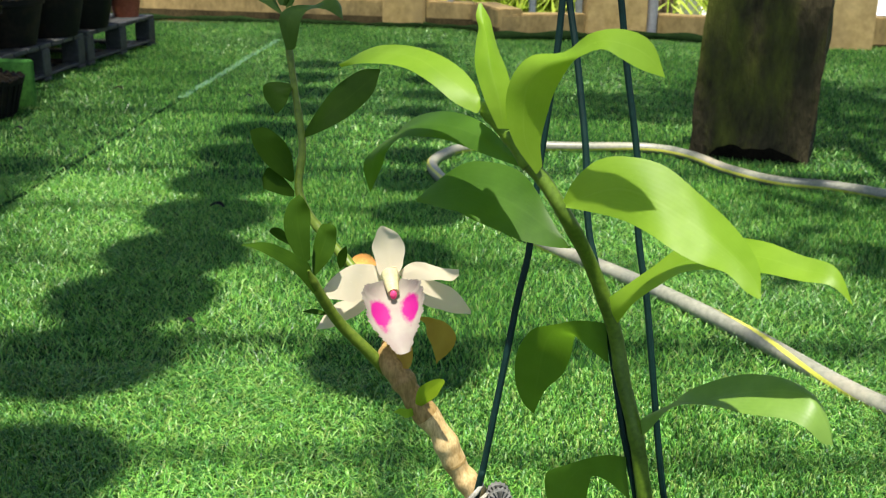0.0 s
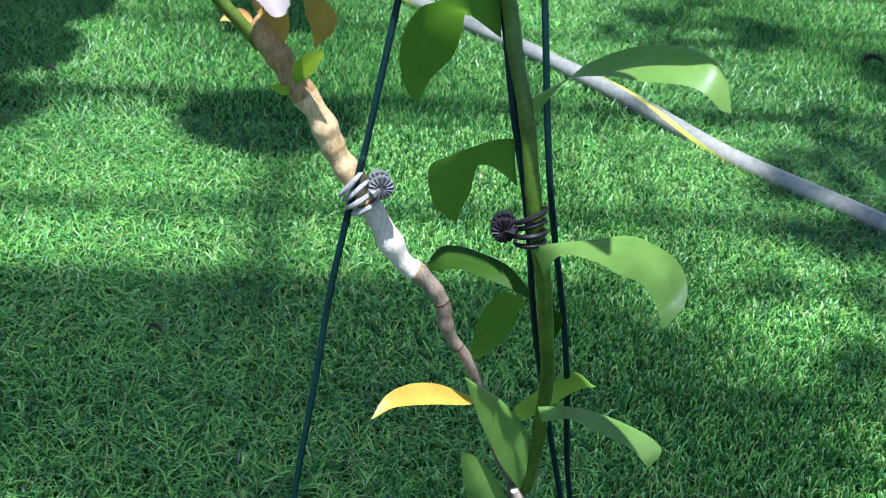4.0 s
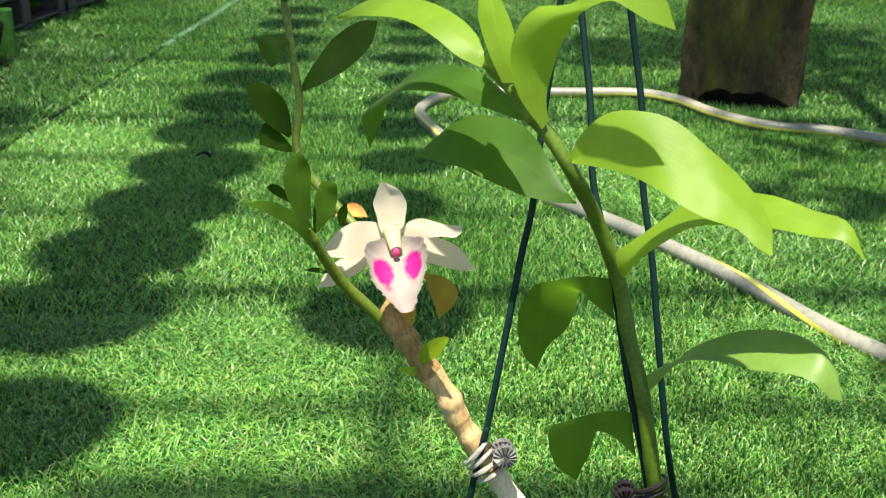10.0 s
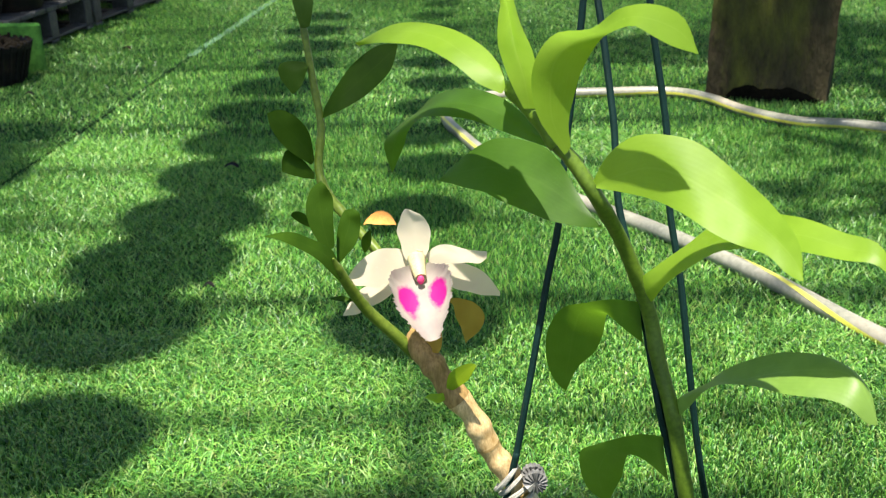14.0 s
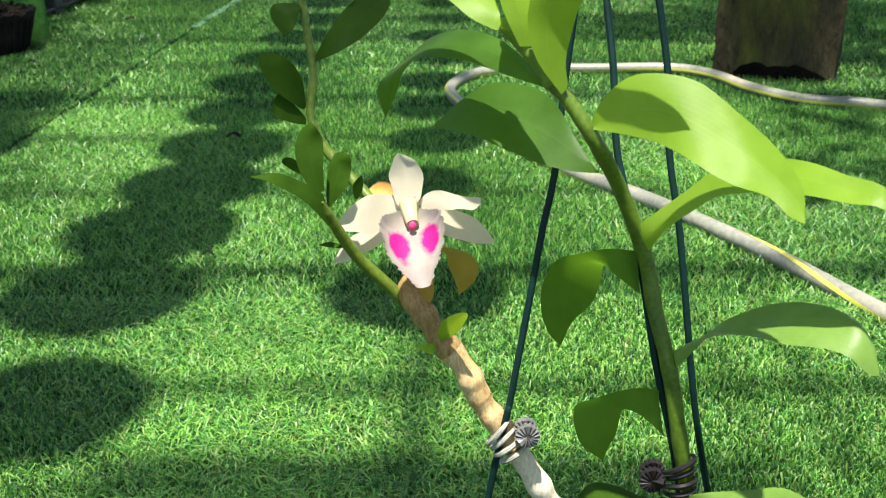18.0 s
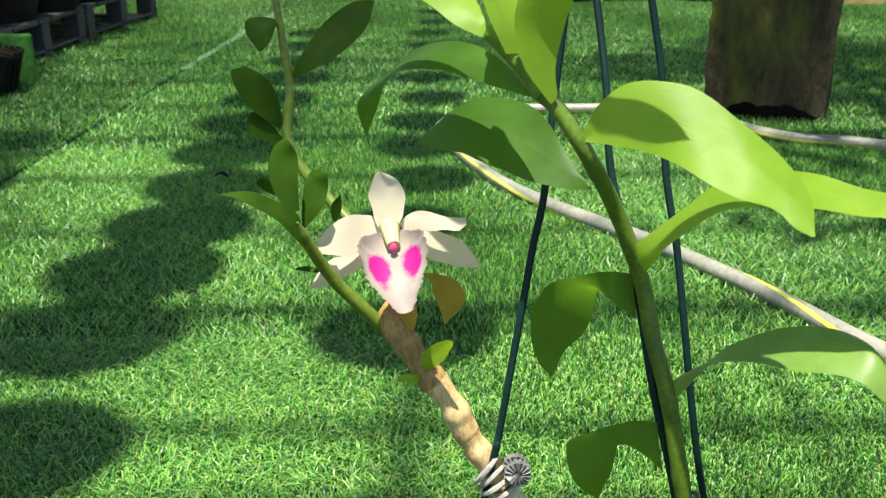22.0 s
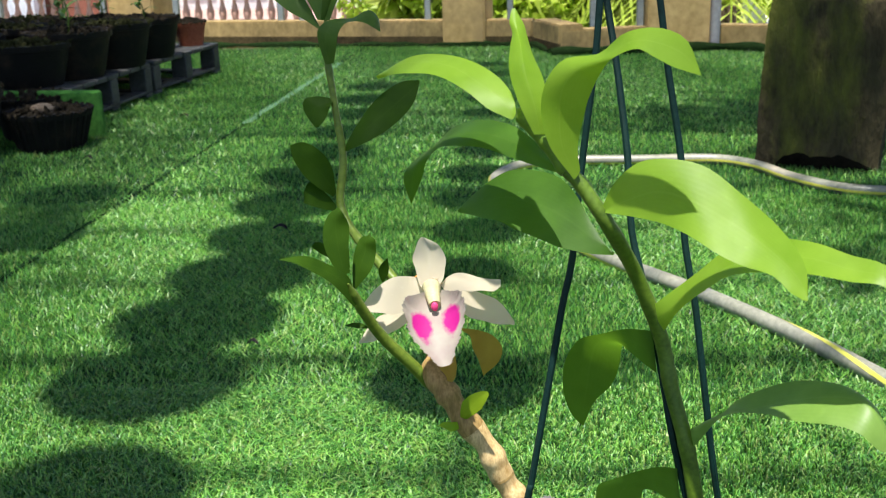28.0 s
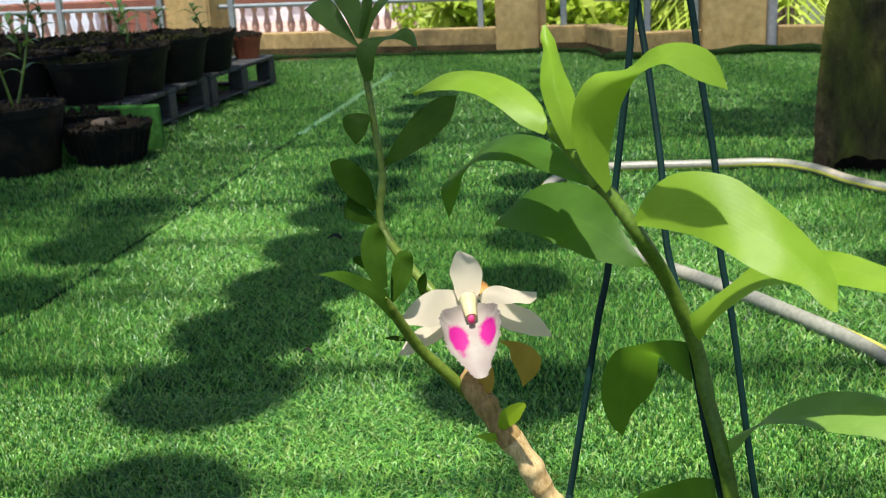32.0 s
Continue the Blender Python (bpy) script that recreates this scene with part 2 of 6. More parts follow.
RAIL = surface("painted_rail_steel", (0.17, 0.20, 0.21), (0.28, 0.32, 0.33), 20, 0.45, 0.4, relief=0.1, depth=0.002)
OFFCUT = surface("turf_offcut_pile", (0.03, 0.13, 0.02), (0.10, 0.34, 0.05), 90, 0.8, 0.2, fine=700, relief=0.8, depth=0.01)
PALLET = surface("grey_pallet_plastic", (0.032, 0.034, 0.034), (0.085, 0.088, 0.086), 8, 0.6, 0.25, relief=0.25, depth=0.003)
BRICK = surface("terracotta_balusters", (0.50, 0.28, 0.21), (0.66, 0.44, 0.36), 3, 0.8, 0.15)
WHITEWASH = surface("whitewashed_wall", (0.62, 0.62, 0.62), (0.80, 0.80, 0.80), 1.2, 0.85, 0.15)
BLUEWASH = surface("pale_blue_wall", (0.50, 0.60, 0.68), (0.64, 0.74, 0.80), 1.2, 0.85, 0.15)
TILE = surface("roof_tiles_red", (0.17, 0.07, 0.05), (0.30, 0.13, 0.09), 3, 0.8, 0.15)
EARTH = surface("distant_ground", (0.10, 0.11, 0.06), (0.22, 0.20, 0.13), 0.2, 0.95, 0.1)
ROOFDECK = surface("pink_terrace_tiles", (0.34, 0.23, 0.19), (0.46, 0.34, 0.29), 1.5, 0.8, 0.15)
TREE_BARK = surface("tree_bark", (0.08, 0.055, 0.035), (0.20, 0.15, 0.10), 6, 0.9, 0.1, relief=0.6, depth=0.02)
TAPE = surface("worn_seam_tape", (0.045, 0.13, 0.055), (0.13, 0.24, 0.135), 40, 0.8, 0.2)
TURF_BACK = surface("turf_backing", (0.008, 0.028, 0.008), (0.02, 0.065, 0.015), 30, 0.9, 0.1, fine=900, relief=0.6, depth=0.006)
ORANGE_DRY = surface("dry_orange_leaf", (0.60, 0.21, 0.035), (0.85, 0.42, 0.11), 40, 0.7, 0.2)


def blades(name, tones, through_light, rough=0.42):
    """Thin green strands that differ from one to the next."""
    m, tree, p = mat(name, rough, 0.55)
    geo = tree.nodes.new("ShaderNodeNewGeometry")
    colour = ramp(tree, geo.outputs["Random Per Island"], tones)
    broad = noisy(tree, 2.2, 4)
    colour = blend(tree, ramp(tree, broad, ((0.35, (0, 0, 0)), (0.65, (0.4, 0.4, 0.4)))), colour, tones[0][1])
    tree.links.new(colour, p.inputs["Base Color"])
    thin = tree.nodes.new("ShaderNodeBsdfTranslucent")
    tree.links.new(colour, thin.inputs["Color"])
    mix = tree.nodes.new("ShaderNodeMixShader")
    mix.inputs[0].default_value = through_light
    tree.links.new(p.outputs[0], mix.inputs[1])
    tree.links.new(thin.outputs[0], mix.inputs[2])
    tree.links.new(mix.outputs[0], tree.nodes["Material Output"].inputs["Surface"])
    return m


TURF = blades("turf_strands", ((0.0, (0.017, 0.08, 0.019)), (0.28, (0.076, 0.28, 0.041)), (0.55, (0.21, 0.54, 0.073)), (0.76, (0.34, 0.63, 0.10)), (0.87, (0.35, 0.42, 0.12)), (0.92, (0.135, 0.44, 0.09)), (1.0, (0.53, 0.78, 0.25))), 0.33, 0.4)
FOLIAGE = blades("tree_foliage", ((0.0, (0.30, 0.43, 0.04)), (0.5, (0.52, 0.66, 0.07)), (1.0, (0.70, 0.78, 0.18))), 0.55)
SAPLING = blades("sapling_foliage", ((0.0, (0.05, 0.12, 0.02)), (1.0, (0.14, 0.26, 0.05))), 0.35)


def lip_material():
    """White lip with a magenta patch on each side of its throat."""
    m, tree, p = mat("orchid_lip", 0.5, 0.25)
    uv = tree.nodes.new("ShaderNodeUVMap")
    rag = noisy(tree, 330, 3)
    masks = []
    for x, v in ((0.30, 0.50), (0.72, 0.46)):
        mp = tree.nodes.new("ShaderNodeMapping")
        mp.inputs["Location"].default_value = (-x * 4.6, -v * 3.0, 0)
        mp.inputs["Scale"].default_value = (4.6, 3.0, 1)
        tree.links.new(uv.outputs[0], mp.inputs[0])
        dist = tree.nodes.new("ShaderNodeVectorMath")
        dist.operation = "LENGTH"
        tree.links.new(mp.outputs[0], dist.inputs[0])
        ragged = node(tree, "ShaderNodeMath")
        ragged.operation = "MULTIPLY_ADD"
        ragged.inputs[1].default_value = 0.5
        tree.links.new(rag, ragged.inputs[0])
        tree.links.new(dist.outputs["Value"], ragged.inputs[2])
        masks.append(ramp(tree, ragged.outputs[0], ((0.0, (1, 1, 1)), (0.98, (1, 1, 1)), (1.0, (0, 0, 0)))))
        masks[-1].node.color_ramp.elements[1].position = 0.76
    base = ramp(tree, noisy(tree, 130, 3), ((0.3, (0.40, 0.32, 0.29)), (0.6, (0.43, 0.385, 0.32))))
    colour = blend(tree, masks[0], base, (0.48, 0.015, 0.22))
    colour = blend(tree, masks[1], colour, (0.48, 0.015, 0.22))
    tree.links.new(colour, p.inputs["Base Color"])
    bump(tree, p, rag, 0.2, 0.0006)
    thin = tree.nodes.new("ShaderNodeBsdfTranslucent")
    tree.links.new(colour, thin.inputs["Color"])
    mix = tree.nodes.new("ShaderNodeMixShader")
    mix.inputs[0].default_value = 0.35
    tree.links.new(p.outputs[0], mix.inputs[1])
    tree.links.new(thin.outputs[0], mix.inputs[2])
    tree.links.new(mix.outputs[0], tree.nodes["Material Output"].inputs["Surface"])
    return m


LIP_SKIN = lip_material()
CRIMSON = surface("crimson_anther", (0.60, 0.035, 0.14), (0.78, 0.09, 0.24), 300, 0.5, 0.2, relief=0.1, depth=0.0004)
COLUMN_SKIN = surface("cream_column", (0.42, 0.40, 0.17), (0.55, 0.50, 0.30), 200, 0.5, 0.3, relief=0.1, depth=0.0004)


# ---- builders ----
def mesh_of(name, bm, material, smooth=True):
    me = bpy.data.meshes.new(name)
    bm.normal_update()
    bm.to_mesh(me)
    bm.free()
    me.materials.append(material)
    if smooth:
        me.polygons.foreach_set("use_smooth", [True] * len(me.polygons))
        me.set_sharp_from_angle(angle=radians(42))
    return me


def thing(name, bm, material, label, category, kind="", group="", smooth=True):
    return tagged(new(name, mesh_of(name, bm, material, smooth)), label, category, group, kind)


def empty(name, at, label, category, group="", kind=""):
    ob = new(name)
    ob.location = at
    ob.empty_display_size = 0.05
    return tagged(ob, label, category, group, kind)


def part(name, bm, material, parent, label="", smooth=True, local=False):
    ob = new(name, bm if isinstance(bm, bpy.types.Mesh) else mesh_of(name, bm, material, smooth))
    ob.parent = parent
    if not local:
        ob.matrix_parent_inverse = Matrix.Translation(-parent.location)
    return tagged(ob, label)


def box(x0, y0, z0, x1, y1, z1, bevel=0.0, bm=None, turn=0.0, segments=1):
    bm = bm or bmesh.new()
    m = Matrix.Translation(((x0 + x1) / 2, (y0 + y1) / 2, (z0 + z1) / 2)) @ Matrix.Rotation(turn, 4, "Z") @ Matrix.Diagonal((x1 - x0, y1 - y0, z1 - z0, 1))
    made = bmesh.ops.create_cube(bm, size=1, matrix=m)["verts"]
    if bevel:
        bmesh.ops.bevel(bm, geom=list({e for v in made for e in v.link_edges}), offset=bevel, segments=segments, affect="EDGES")
    return bm


def glide(points, count):
    """A smooth curve through the points."""
    pts = [Vector(p) for p in points]
    ext = [2 * pts[0] - pts[1], *pts, 2 * pts[-1] - pts[-2]]
    out = []
    for k in range(count):
        s = k / (count - 1) * (len(pts) - 1)
        i = min(int(s), len(pts) - 2)
        f = s - i
        a, b, c, d = ext[i:i + 4]
        out.append(0.5 * (2 * b + (c - a) * f + (2 * a - 5 * b + 4 * c - d) * f * f + (3 * b - a - 3 * c + d) * f ** 3))
    return out


def tube(points, radii, sides=10, count=0, bm=None, closed=True):
    """A round rod along a smooth curve; radii is one number or a function of 0 to 1."""
    bm = bm or bmesh.new()
    line = glide(points, count) if count else [Vector(p) for p in points]
    rings, side = [], Vector((1, 0.31, 0.17)).normalized()
    for k, p in enumerate(line):
        ahead = (line[min(k + 1, len(line) - 1)] - line[max(k - 1, 0)]).normalized()
        side = (side - side.dot(ahead) * ahead).normalized()
        up = ahead.cross(side)
        r = radii(k / (len(line) - 1)) if callable(radii) else radii
        rings.append([bm.verts.new(p + r * (math.cos(a) * side + math.sin(a) * up)) for a in (2 * math.pi * j / sides for j in range(sides))])
    for low, high in zip(rings, rings[1:]):
        for j in range(sides):
            bm.faces.new((low[j], low[(j + 1) % sides], high[(j + 1) % sides], high[j]))
    if closed:
        bm.faces.new(rings[0][::-1])
        bm.faces.new(rings[-1])
    return bm


def lathe(profile, sides=28, bm=None, at=(0, 0, 0)):
    """A turned shape from (radius, height) pairs."""
    bm = bm or bmesh.new()
    rings = [[bm.verts.new((at[0] + r * math.cos(a), at[1] + r * math.sin(a), at[2] + z)) for a in (2 * math.pi * j / sides for j in range(sides))] for r, z in profile]
    for low, high in zip(rings, rings[1:]):
        for j in range(sides):
            bm.faces.new((low[j], low[(j + 1) % sides], high[(j + 1) % sides], high[j]))
    return bm


SHAPES = {
    "lance": lambda s: 0.12 * (1 - s) ** 2 + 1.03 * math.sin(math.pi * min(1, s ** 0.84)) ** 0.92 * (1 - 0.12 * s),
    "oval": lambda s: 0.08 * (1 - s) + 0.99 * math.sin(math.pi * min(1, s ** 1.08)) ** 0.9,
    "round": lambda s: 0.25 * (1 - s) ** 2 + math.sin(math.pi * s ** 0.9) ** 0.55,
    "pad": lambda s: 0.22 * (1 - s) + min(1, max(0, (s - 0.15) / 0.4)) * math.sin(math.pi * min(1, 0.3 + 0.7 * s)) ** 0.45,
}


def blade(points, width, side_base, side_tip, fold, shape, rows=22, across=8, ripple=0.03, seed=0):
    """A leaf or petal: a strip about a curved midrib, keeled by fold, with uv across and along."""
    bm = bmesh.new()
    uv = bm.loops.layers.uv.new("UVMap")
    line = glide(points, rows)
    a, b = Vector(side_base).normalized(), Vector(side_tip).normalized()
    if a.dot(b) < 0:
        b = -b
    clasp = 0.9 if fold > 0 else -1.5
    grid, last = [], None
    for k, p in enumerate(line):
        s = k / (rows - 1)
        ahead = (line[min(k + 1, rows - 1)] - line[max(k - 1, 0)]).normalized()
        side = a.lerp(b, s * s * (3 - 2 * s))
        side = (side - side.dot(ahead) * ahead).normalized()
        up = side.cross(ahead)
        if (up.z if last is None else up.dot(last)) < 0:
            up = -up
        last = up
        half = width / 2 * max(0.02, SHAPES[shape](s))
        row = []
        for j in range(across + 1):
            u = 2 * j / across - 1
            wave = ripple * half * math.sin(9 * s + 2.1 * seed + (1.3 if u > 0 else 0)) * u * u
            row.append(bm.verts.new(p + half * u * side + (fold * half * (abs(u) ** 1.4) * (1 + clasp * max(0, 1 - s / 0.22)) + wave) * up))
        grid.append(row)
    for k in range(rows - 1):
        for j in range(across):
            f = bm.faces.new((grid[k][j], grid[k][j + 1], grid[k + 1][j + 1], grid[k + 1][j]))
            for loop, (i, l) in zip(f.loops, ((k, j), (k, j + 1), (k + 1, j + 1), (k + 1, j))):
                loop[uv].uv = (l / across, i / (rows - 1))
    return bm


# ---- ground, terrace floor, turf ----
thing("ground", box(-120, -60, -4.3, 120, 240, -4.0), EARTH, "dusty distant ground far below the terrace", "ground", "structure", smooth=False)
floor = thing("floor", box(-5.0, -3.0, -0.35, 5.0, 5.9, -0.012), CONCRETE, "bare concrete terrace slab under artificial turf", "floor", "structure", smooth=False)
SEAM = lambda y: -0.925 + 0.055 * y
for name, low, high in (("turf_mat", -4.6, None), ("turf_mat", None, 4.6)):
    bm = bmesh.new()
    rows = []
    for k in range(25):
        y = -2.6 + 7.75 * k / 24
        a, b = (low, SEAM(y) - 0.004) if high is None else (SEAM(y) + 0.004, high)
        rows.append([bm.verts.new((x, y, z)) for x, z in ((a, -0.012), (a, 0.0), (b, 0.0), (b, -0.012))])
    for r, q in zip(rows, rows[1:]):
        for j in range(3):
            bm.faces.new((r[j], r[j + 1], q[j + 1], q[j]))
    thing(name, bm, TURF_BACK, "green artificial turf mat laid on the terrace", "turf mat", "structure", smooth=False)


def strands(name, count, spread, tall, wide, joints, seed, label):
    """Turf strands as one mesh; spread gives x and y from two even random numbers."""
    rng = np.random.default_rng(seed)
    x, y = spread(rng.random(count), rng.random(count), rng)
    keep = np.abs(x - (-0.925 + 0.055 * y)) > np.where(y < 3.1, 0.0075, 0.004)
    x, y = x[keep], y[keep]
    n = len(x)
    h, w = tall * (0.55 + 0.75 * rng.random(n)), wide * (0.7 + 0.6 * rng.random(n))
    turn, lean, way = rng.random(n) * 2 * np.pi, 0.25 + 1.05 * rng.random(n), rng.random(n) * 2 * np.pi
    lean = lean * (0.8 + 0.4 * np.sin(7 * x + 3 * y))
    dx, dy = np.cos(turn) * w / 2, np.sin(turn) * w / 2
    lx, ly = np.cos(way) * h * lean, np.sin(way) * h * lean
    levels = ((0.0, 0.0, 1.0), (0.42, 0.5, 1.0), (0.8, 0.82, 0.8), (1.12, 0.72, 0.0)) if joints == 2 else ((0.0, 0.0, 1.0), (0.62, 0.42, 0.8), (1.0, 0.8, 0.0)) if joints else ((0.0, 0.0, 1.0), (0.9, 0.85, 0.15))
    curl = (rng.random(n) - 0.5) * 1.2
    verts = []
    for out, upw, size in levels:
        for sign in ((-1, 1) if size > 0 else (0,)):
            verts.append(np.stack([x + (lx - ly * curl * out) * out * out + sign * dx * size, y + (ly + lx * curl * out) * out * out + sign * dy * size, h * upw - 0.001], -1))
    per = len(verts)
    co = np.stack(verts, 1).reshape(-1, 3)
    base = np.arange(n)[:, None] * per
    if joints == 2:
        loops = (base + np.array([[0, 1, 3, 2, 2, 3, 5, 4, 4, 5, 6]])).ravel()
        totals = np.tile([4, 4, 3], n)
    elif joints:
        loops = (base + np.array([[0, 1, 3, 2, 2, 3, 4]])).ravel()
        totals = np.tile([4, 3], n)
    else:
        loops = (base + np.array([[0, 1, 3, 2]])).ravel()
        totals = np.full(n, 4)
    me = bpy.data.meshes.new(name)
    me.vertices.add(len(co))
    me.vertices.foreach_set("co", co.ravel())
    me.loops.add(len(loops))
    me.loops.foreach_set("vertex_index", loops)
    me.polygons.add(len(totals))
    me.polygons.foreach_set("loop_start", np.concatenate([[0], np.cumsum(totals)[:-1]]))
    me.update(calc_edges=True)
    me.materials.append(TURF)
    return tagged(new(name, me), label, "turf", kind="stuff")


def near_spread(a, b, rng):
    y = 0.42 + 0.82 * a ** 0.85
    return 0.07 + (b - 0.5) * (0.56 + 0.95 * y), y


def middle_spread(a, b, rng):
    y = 1.22 + 0.98 * a ** 0.85
    return (0.06 + 0.02 * y) + (b - 0.5) * (0.62 + 0.98 * y), y


def far_spread(a, b, rng):
    y = 2.1 + 3.05 * a ** 0.9
    return 0.1 + (b - 0.5) * (0.6 + 1.02 * y), y


strands("turf_strands", 168000, near_spread, 0.0138, 0.0014, 2, 3, "dense short green plastic turf strands")
strands("turf_strands", 222000, middle_spread, 0.0130, 0.0017, 1, 5, "dense short green plastic turf strands")
strands("turf_strands", 320000, far_spread, 0.0130, 0.0026, 0, 4, "dense short green plastic turf strands")


bm = bmesh.new()
pairs = [[bm.verts.new((SEAM(y) + dx + 0.003 * math.sin(9 * y), y, 0.0025)) for dx in (-0.016, 0.012)] for y in (3.15 + 0.1 * k for k in range(15))]
for a, b in zip(pairs, pairs[1:]):
    bm.faces.new((a[0], a[1], b[1], b[0]))
thing("trim", bm, TAPE, "pale frayed seam tape between the turf mats", "seam tape", "structure")

# ---- parapet, columns, rails ----
def wall_run(name, a, b, height, thick, label, foot=0.035):
    """A low wall from a to b, its face towards the camera along that line, with a stained foot set a little proud."""
    a, b = Vector((*a, 0)), Vector((*b, 0))
    along = (b - a).normalized()
    back = Vector((-along.y, along.x, 0))
    def prism(z0, z1, f0, f1):
        bm = bmesh.new()
        vs = [bm.verts.new(p + Vector((0, 0, z))) for z in (z0, z1) for p in (a + back * f0, b + back * f0, b + back * f1, a + back * f1)]
        for q in ((0, 1, 2, 3), (7, 6, 5, 4), (0, 4, 5, 1), (1, 5, 6, 2), (2, 6, 7, 3), (3, 7, 4, 0)):
            bm.faces.new([vs[i] for i in q])
        bmesh.ops.recalc_face_normals(bm, faces=bm.faces)
        bmesh.ops.bevel(bm, geom=bm.edges[:], offset=0.006, segments=2, affect="EDGES")
        return bm
    wall = thing(name, prism(-0.3, height, 0.0, thick), PARAPET, label, "wall", "structure")
    if foot:
        part("stained_foot", prism(-0.01, foot, -0.004, 0.02), WALL_FOOT, wall, "dark damp-stained foot of the wall")
    return wall


wall_run("wall_north", (-4.6, 5.90), (0.13, 5.02), 0.118, 0.11, "low ochre-painted parapet with a damp dark foot", 0.052)
wall_run("wall_step", (0.13, 5.02), (0.235, 4.70), 0.122, 0.11, "short return of the ochre parapet with chipped corner", 0.05)
wall_run("wall_step", (0.235, 4.70), (0.62, 4.77), 0.10, 0.10, "low ochre parapet beside the column", 0.0)
wall_run("wall_east", (0.89, 4.86), (1.53, 4.62), 0.095, 0.11, "low ochre parapet behind the concrete block", 0.0)
wall_run("wall_east", (1.75, 4.58), (4.6, 4.20), 0.122, 0.12, "low ochre wall under a grilled opening", 0.02)


thing("turf_edge", tube([(0.20, 4.66, 0.012), (0.42, 4.665, 0.018), (0.66, 4.70, 0.014), (0.92, 4.70, 0.020), (1.12, 4.62, 0.012)], lambda s: 0.020 + 0.006 * math.sin(23 * s), 9, 40), DEEP_MOSS, "dark mossy edge of the turf against the wall", "turf edge")

thing("wall_moss", tube([(-1.7, 5.335, 0.004), (-1.1, 5.225, 0.010), (-0.7, 5.15, 0.006), (-0.25, 5.065, 0.010), (0.1, 4.99, 0.012), (0.2, 4.72, 0.010)], lambda s: 0.014 + 0.005 * math.sin(31 * s) + 0.003 * math.sin(77 * s), 8, 60), DEEP_MOSS, "dark strip of moss along the foot of the parapet", "moss")


def column(x0, x1, y0, y1, turn, label):
    return thing("column", box(x0, y0, -0.3, x1, y1, 2.35, 0.008, turn=turn, segments=2), WALL, label, "column", "structure", "terrace columns")


column(-1.905, -1.665, 5.32, 5.56, -0.18, "square ochre-painted column on the parapet")
column(-0.262, -0.065, 5.045, 5.25, -0.18, "square ochre-painted column on the parapet")
column(0.61, 0.87, 4.74, 5.0, 0.0, "square ochre-painted column beside a grey drain pipe")
column(1.53, 1.76, 4.50, 4.72, -0.1, "square ochre-painted column beside the grilled opening")
column(3.4, 3.62, 4.26, 4.5, -0.1, "square ochre-painted column beside the grilled opening")
thing("drain_pipe", tube([(0.897, 4.775, -0.01), (0.897, 4.775, 2.3)], 0.022, 14), PVC, "thin grey drain pipe against the ochre column", "pipe")


def railing(a, b, posts, heights, label):
    a, b = Vector((*a, 0)), Vector((*b, 0))
    ob = empty("railing", (a + b) / 2, label, "railing", "terrace railings", "")
    for k, z in enumerate(heights):
        mid = (a + b) / 2 + Vector((0, 0, z - 0.006 * (k % 2)))
        part("rail", tube([a + Vector((0, 0, z)), mid, b + Vector((0, 0, z))], 0.0105, 10, 9), RAIL, ob)
    for f in posts:
        p = a.lerp(b, f)
        part("post", box(p.x - 0.015, p.y - 0.015, 0.085, p.x + 0.015, p.y + 0.015, heights[-1] + 0.02, 0.003), RAIL, ob)
    return ob


railing((-4.6, 5.95), (-1.90, 5.46), (0.05, 0.25, 0.5, 0.75, 0.965), (0.255, 0.345, 0.60), "grey painted steel railing on the low parapet")
railing((-1.68, 5.41), (-0.25, 5.145), (0.055, 0.43, 0.505, 0.93), (0.252, 0.33, 0.60), "grey painted steel railing on the low parapet")
railing((-0.07, 5.11), (0.17, 5.06), (0.42,), (0.248, 0.345, 0.60), "grey painted steel railing on the low parapet")
railing((0.17, 5.06), (0.62, 4.83), (0.50, 0.93), (0.232, 0.345, 0.60), "grey painted steel railing, slightly bent")
railing((0.91, 4.92), (1.53, 4.68), (0.86,), (0.235, 0.358, 0.60), "grey painted steel railing behind the concrete block")
grille = empty("grille", (2.2, 4.5, 0.12), "pale grey grille in the opening of the wall", "grille")
for k in range(13):
    x = 1.84 + 0.127 * k
    y = 4.62 - 0.133 * (x - 1.75)
    part("upright", box(x - 0.007, y - 0.006, 0.12, x + 0.007, y + 0.006, 1.6, 0.002), RAIL, grille)
for z in (0.245, 0.362, 0.48, 0.6, 0.72):
    part("crossbar", tube([(1.75, 4.624, z), (3.42, 4.40, z)], 0.007, 8), RAIL, grille)

# ---- beyond the terrace ----
# Slope added behind the grille, tilted to the sun to read as bright white.
bm = bmesh.new()
vs = [bm.verts.new(q) for q in ((1.75, 6.6, -1.2), (9.0, 6.6, -1.2), (9.0, 9.2, 1.6), (1.75, 9.2, 1.6), (1.75, 6.6, -4), (9.0, 6.6, -4), (9.0, 9.2, -4), (1.75, 9.2, -4))]
for q in ((0, 1, 2, 3), (4, 5, 1, 0), (5, 6, 2, 1), (6, 7, 3, 2), (7, 4, 0, 3), (7, 6, 5, 4)):
    bm.faces.new([vs[i] for i in q])
thing("shed", bm, WHITEWASH, "white slope added beyond the grille, tilted to catch the sun", "shed", smooth=False)
house = empty("neighbour_house", (-5.5, 19, -4), "neighbouring house with a terracotta baluster terrace", "house")
part("wall", box(-16, 18.2, -4, -1.55, 24, -1.0), ROOFDECK, house, "pinkish wall under the terrace", smooth=False)
part("handrail", box(-11, 17.93, -0.46, -1.6, 18.2, -0.28, 0.02), TILE, house, "dark red coping of the balustrade")
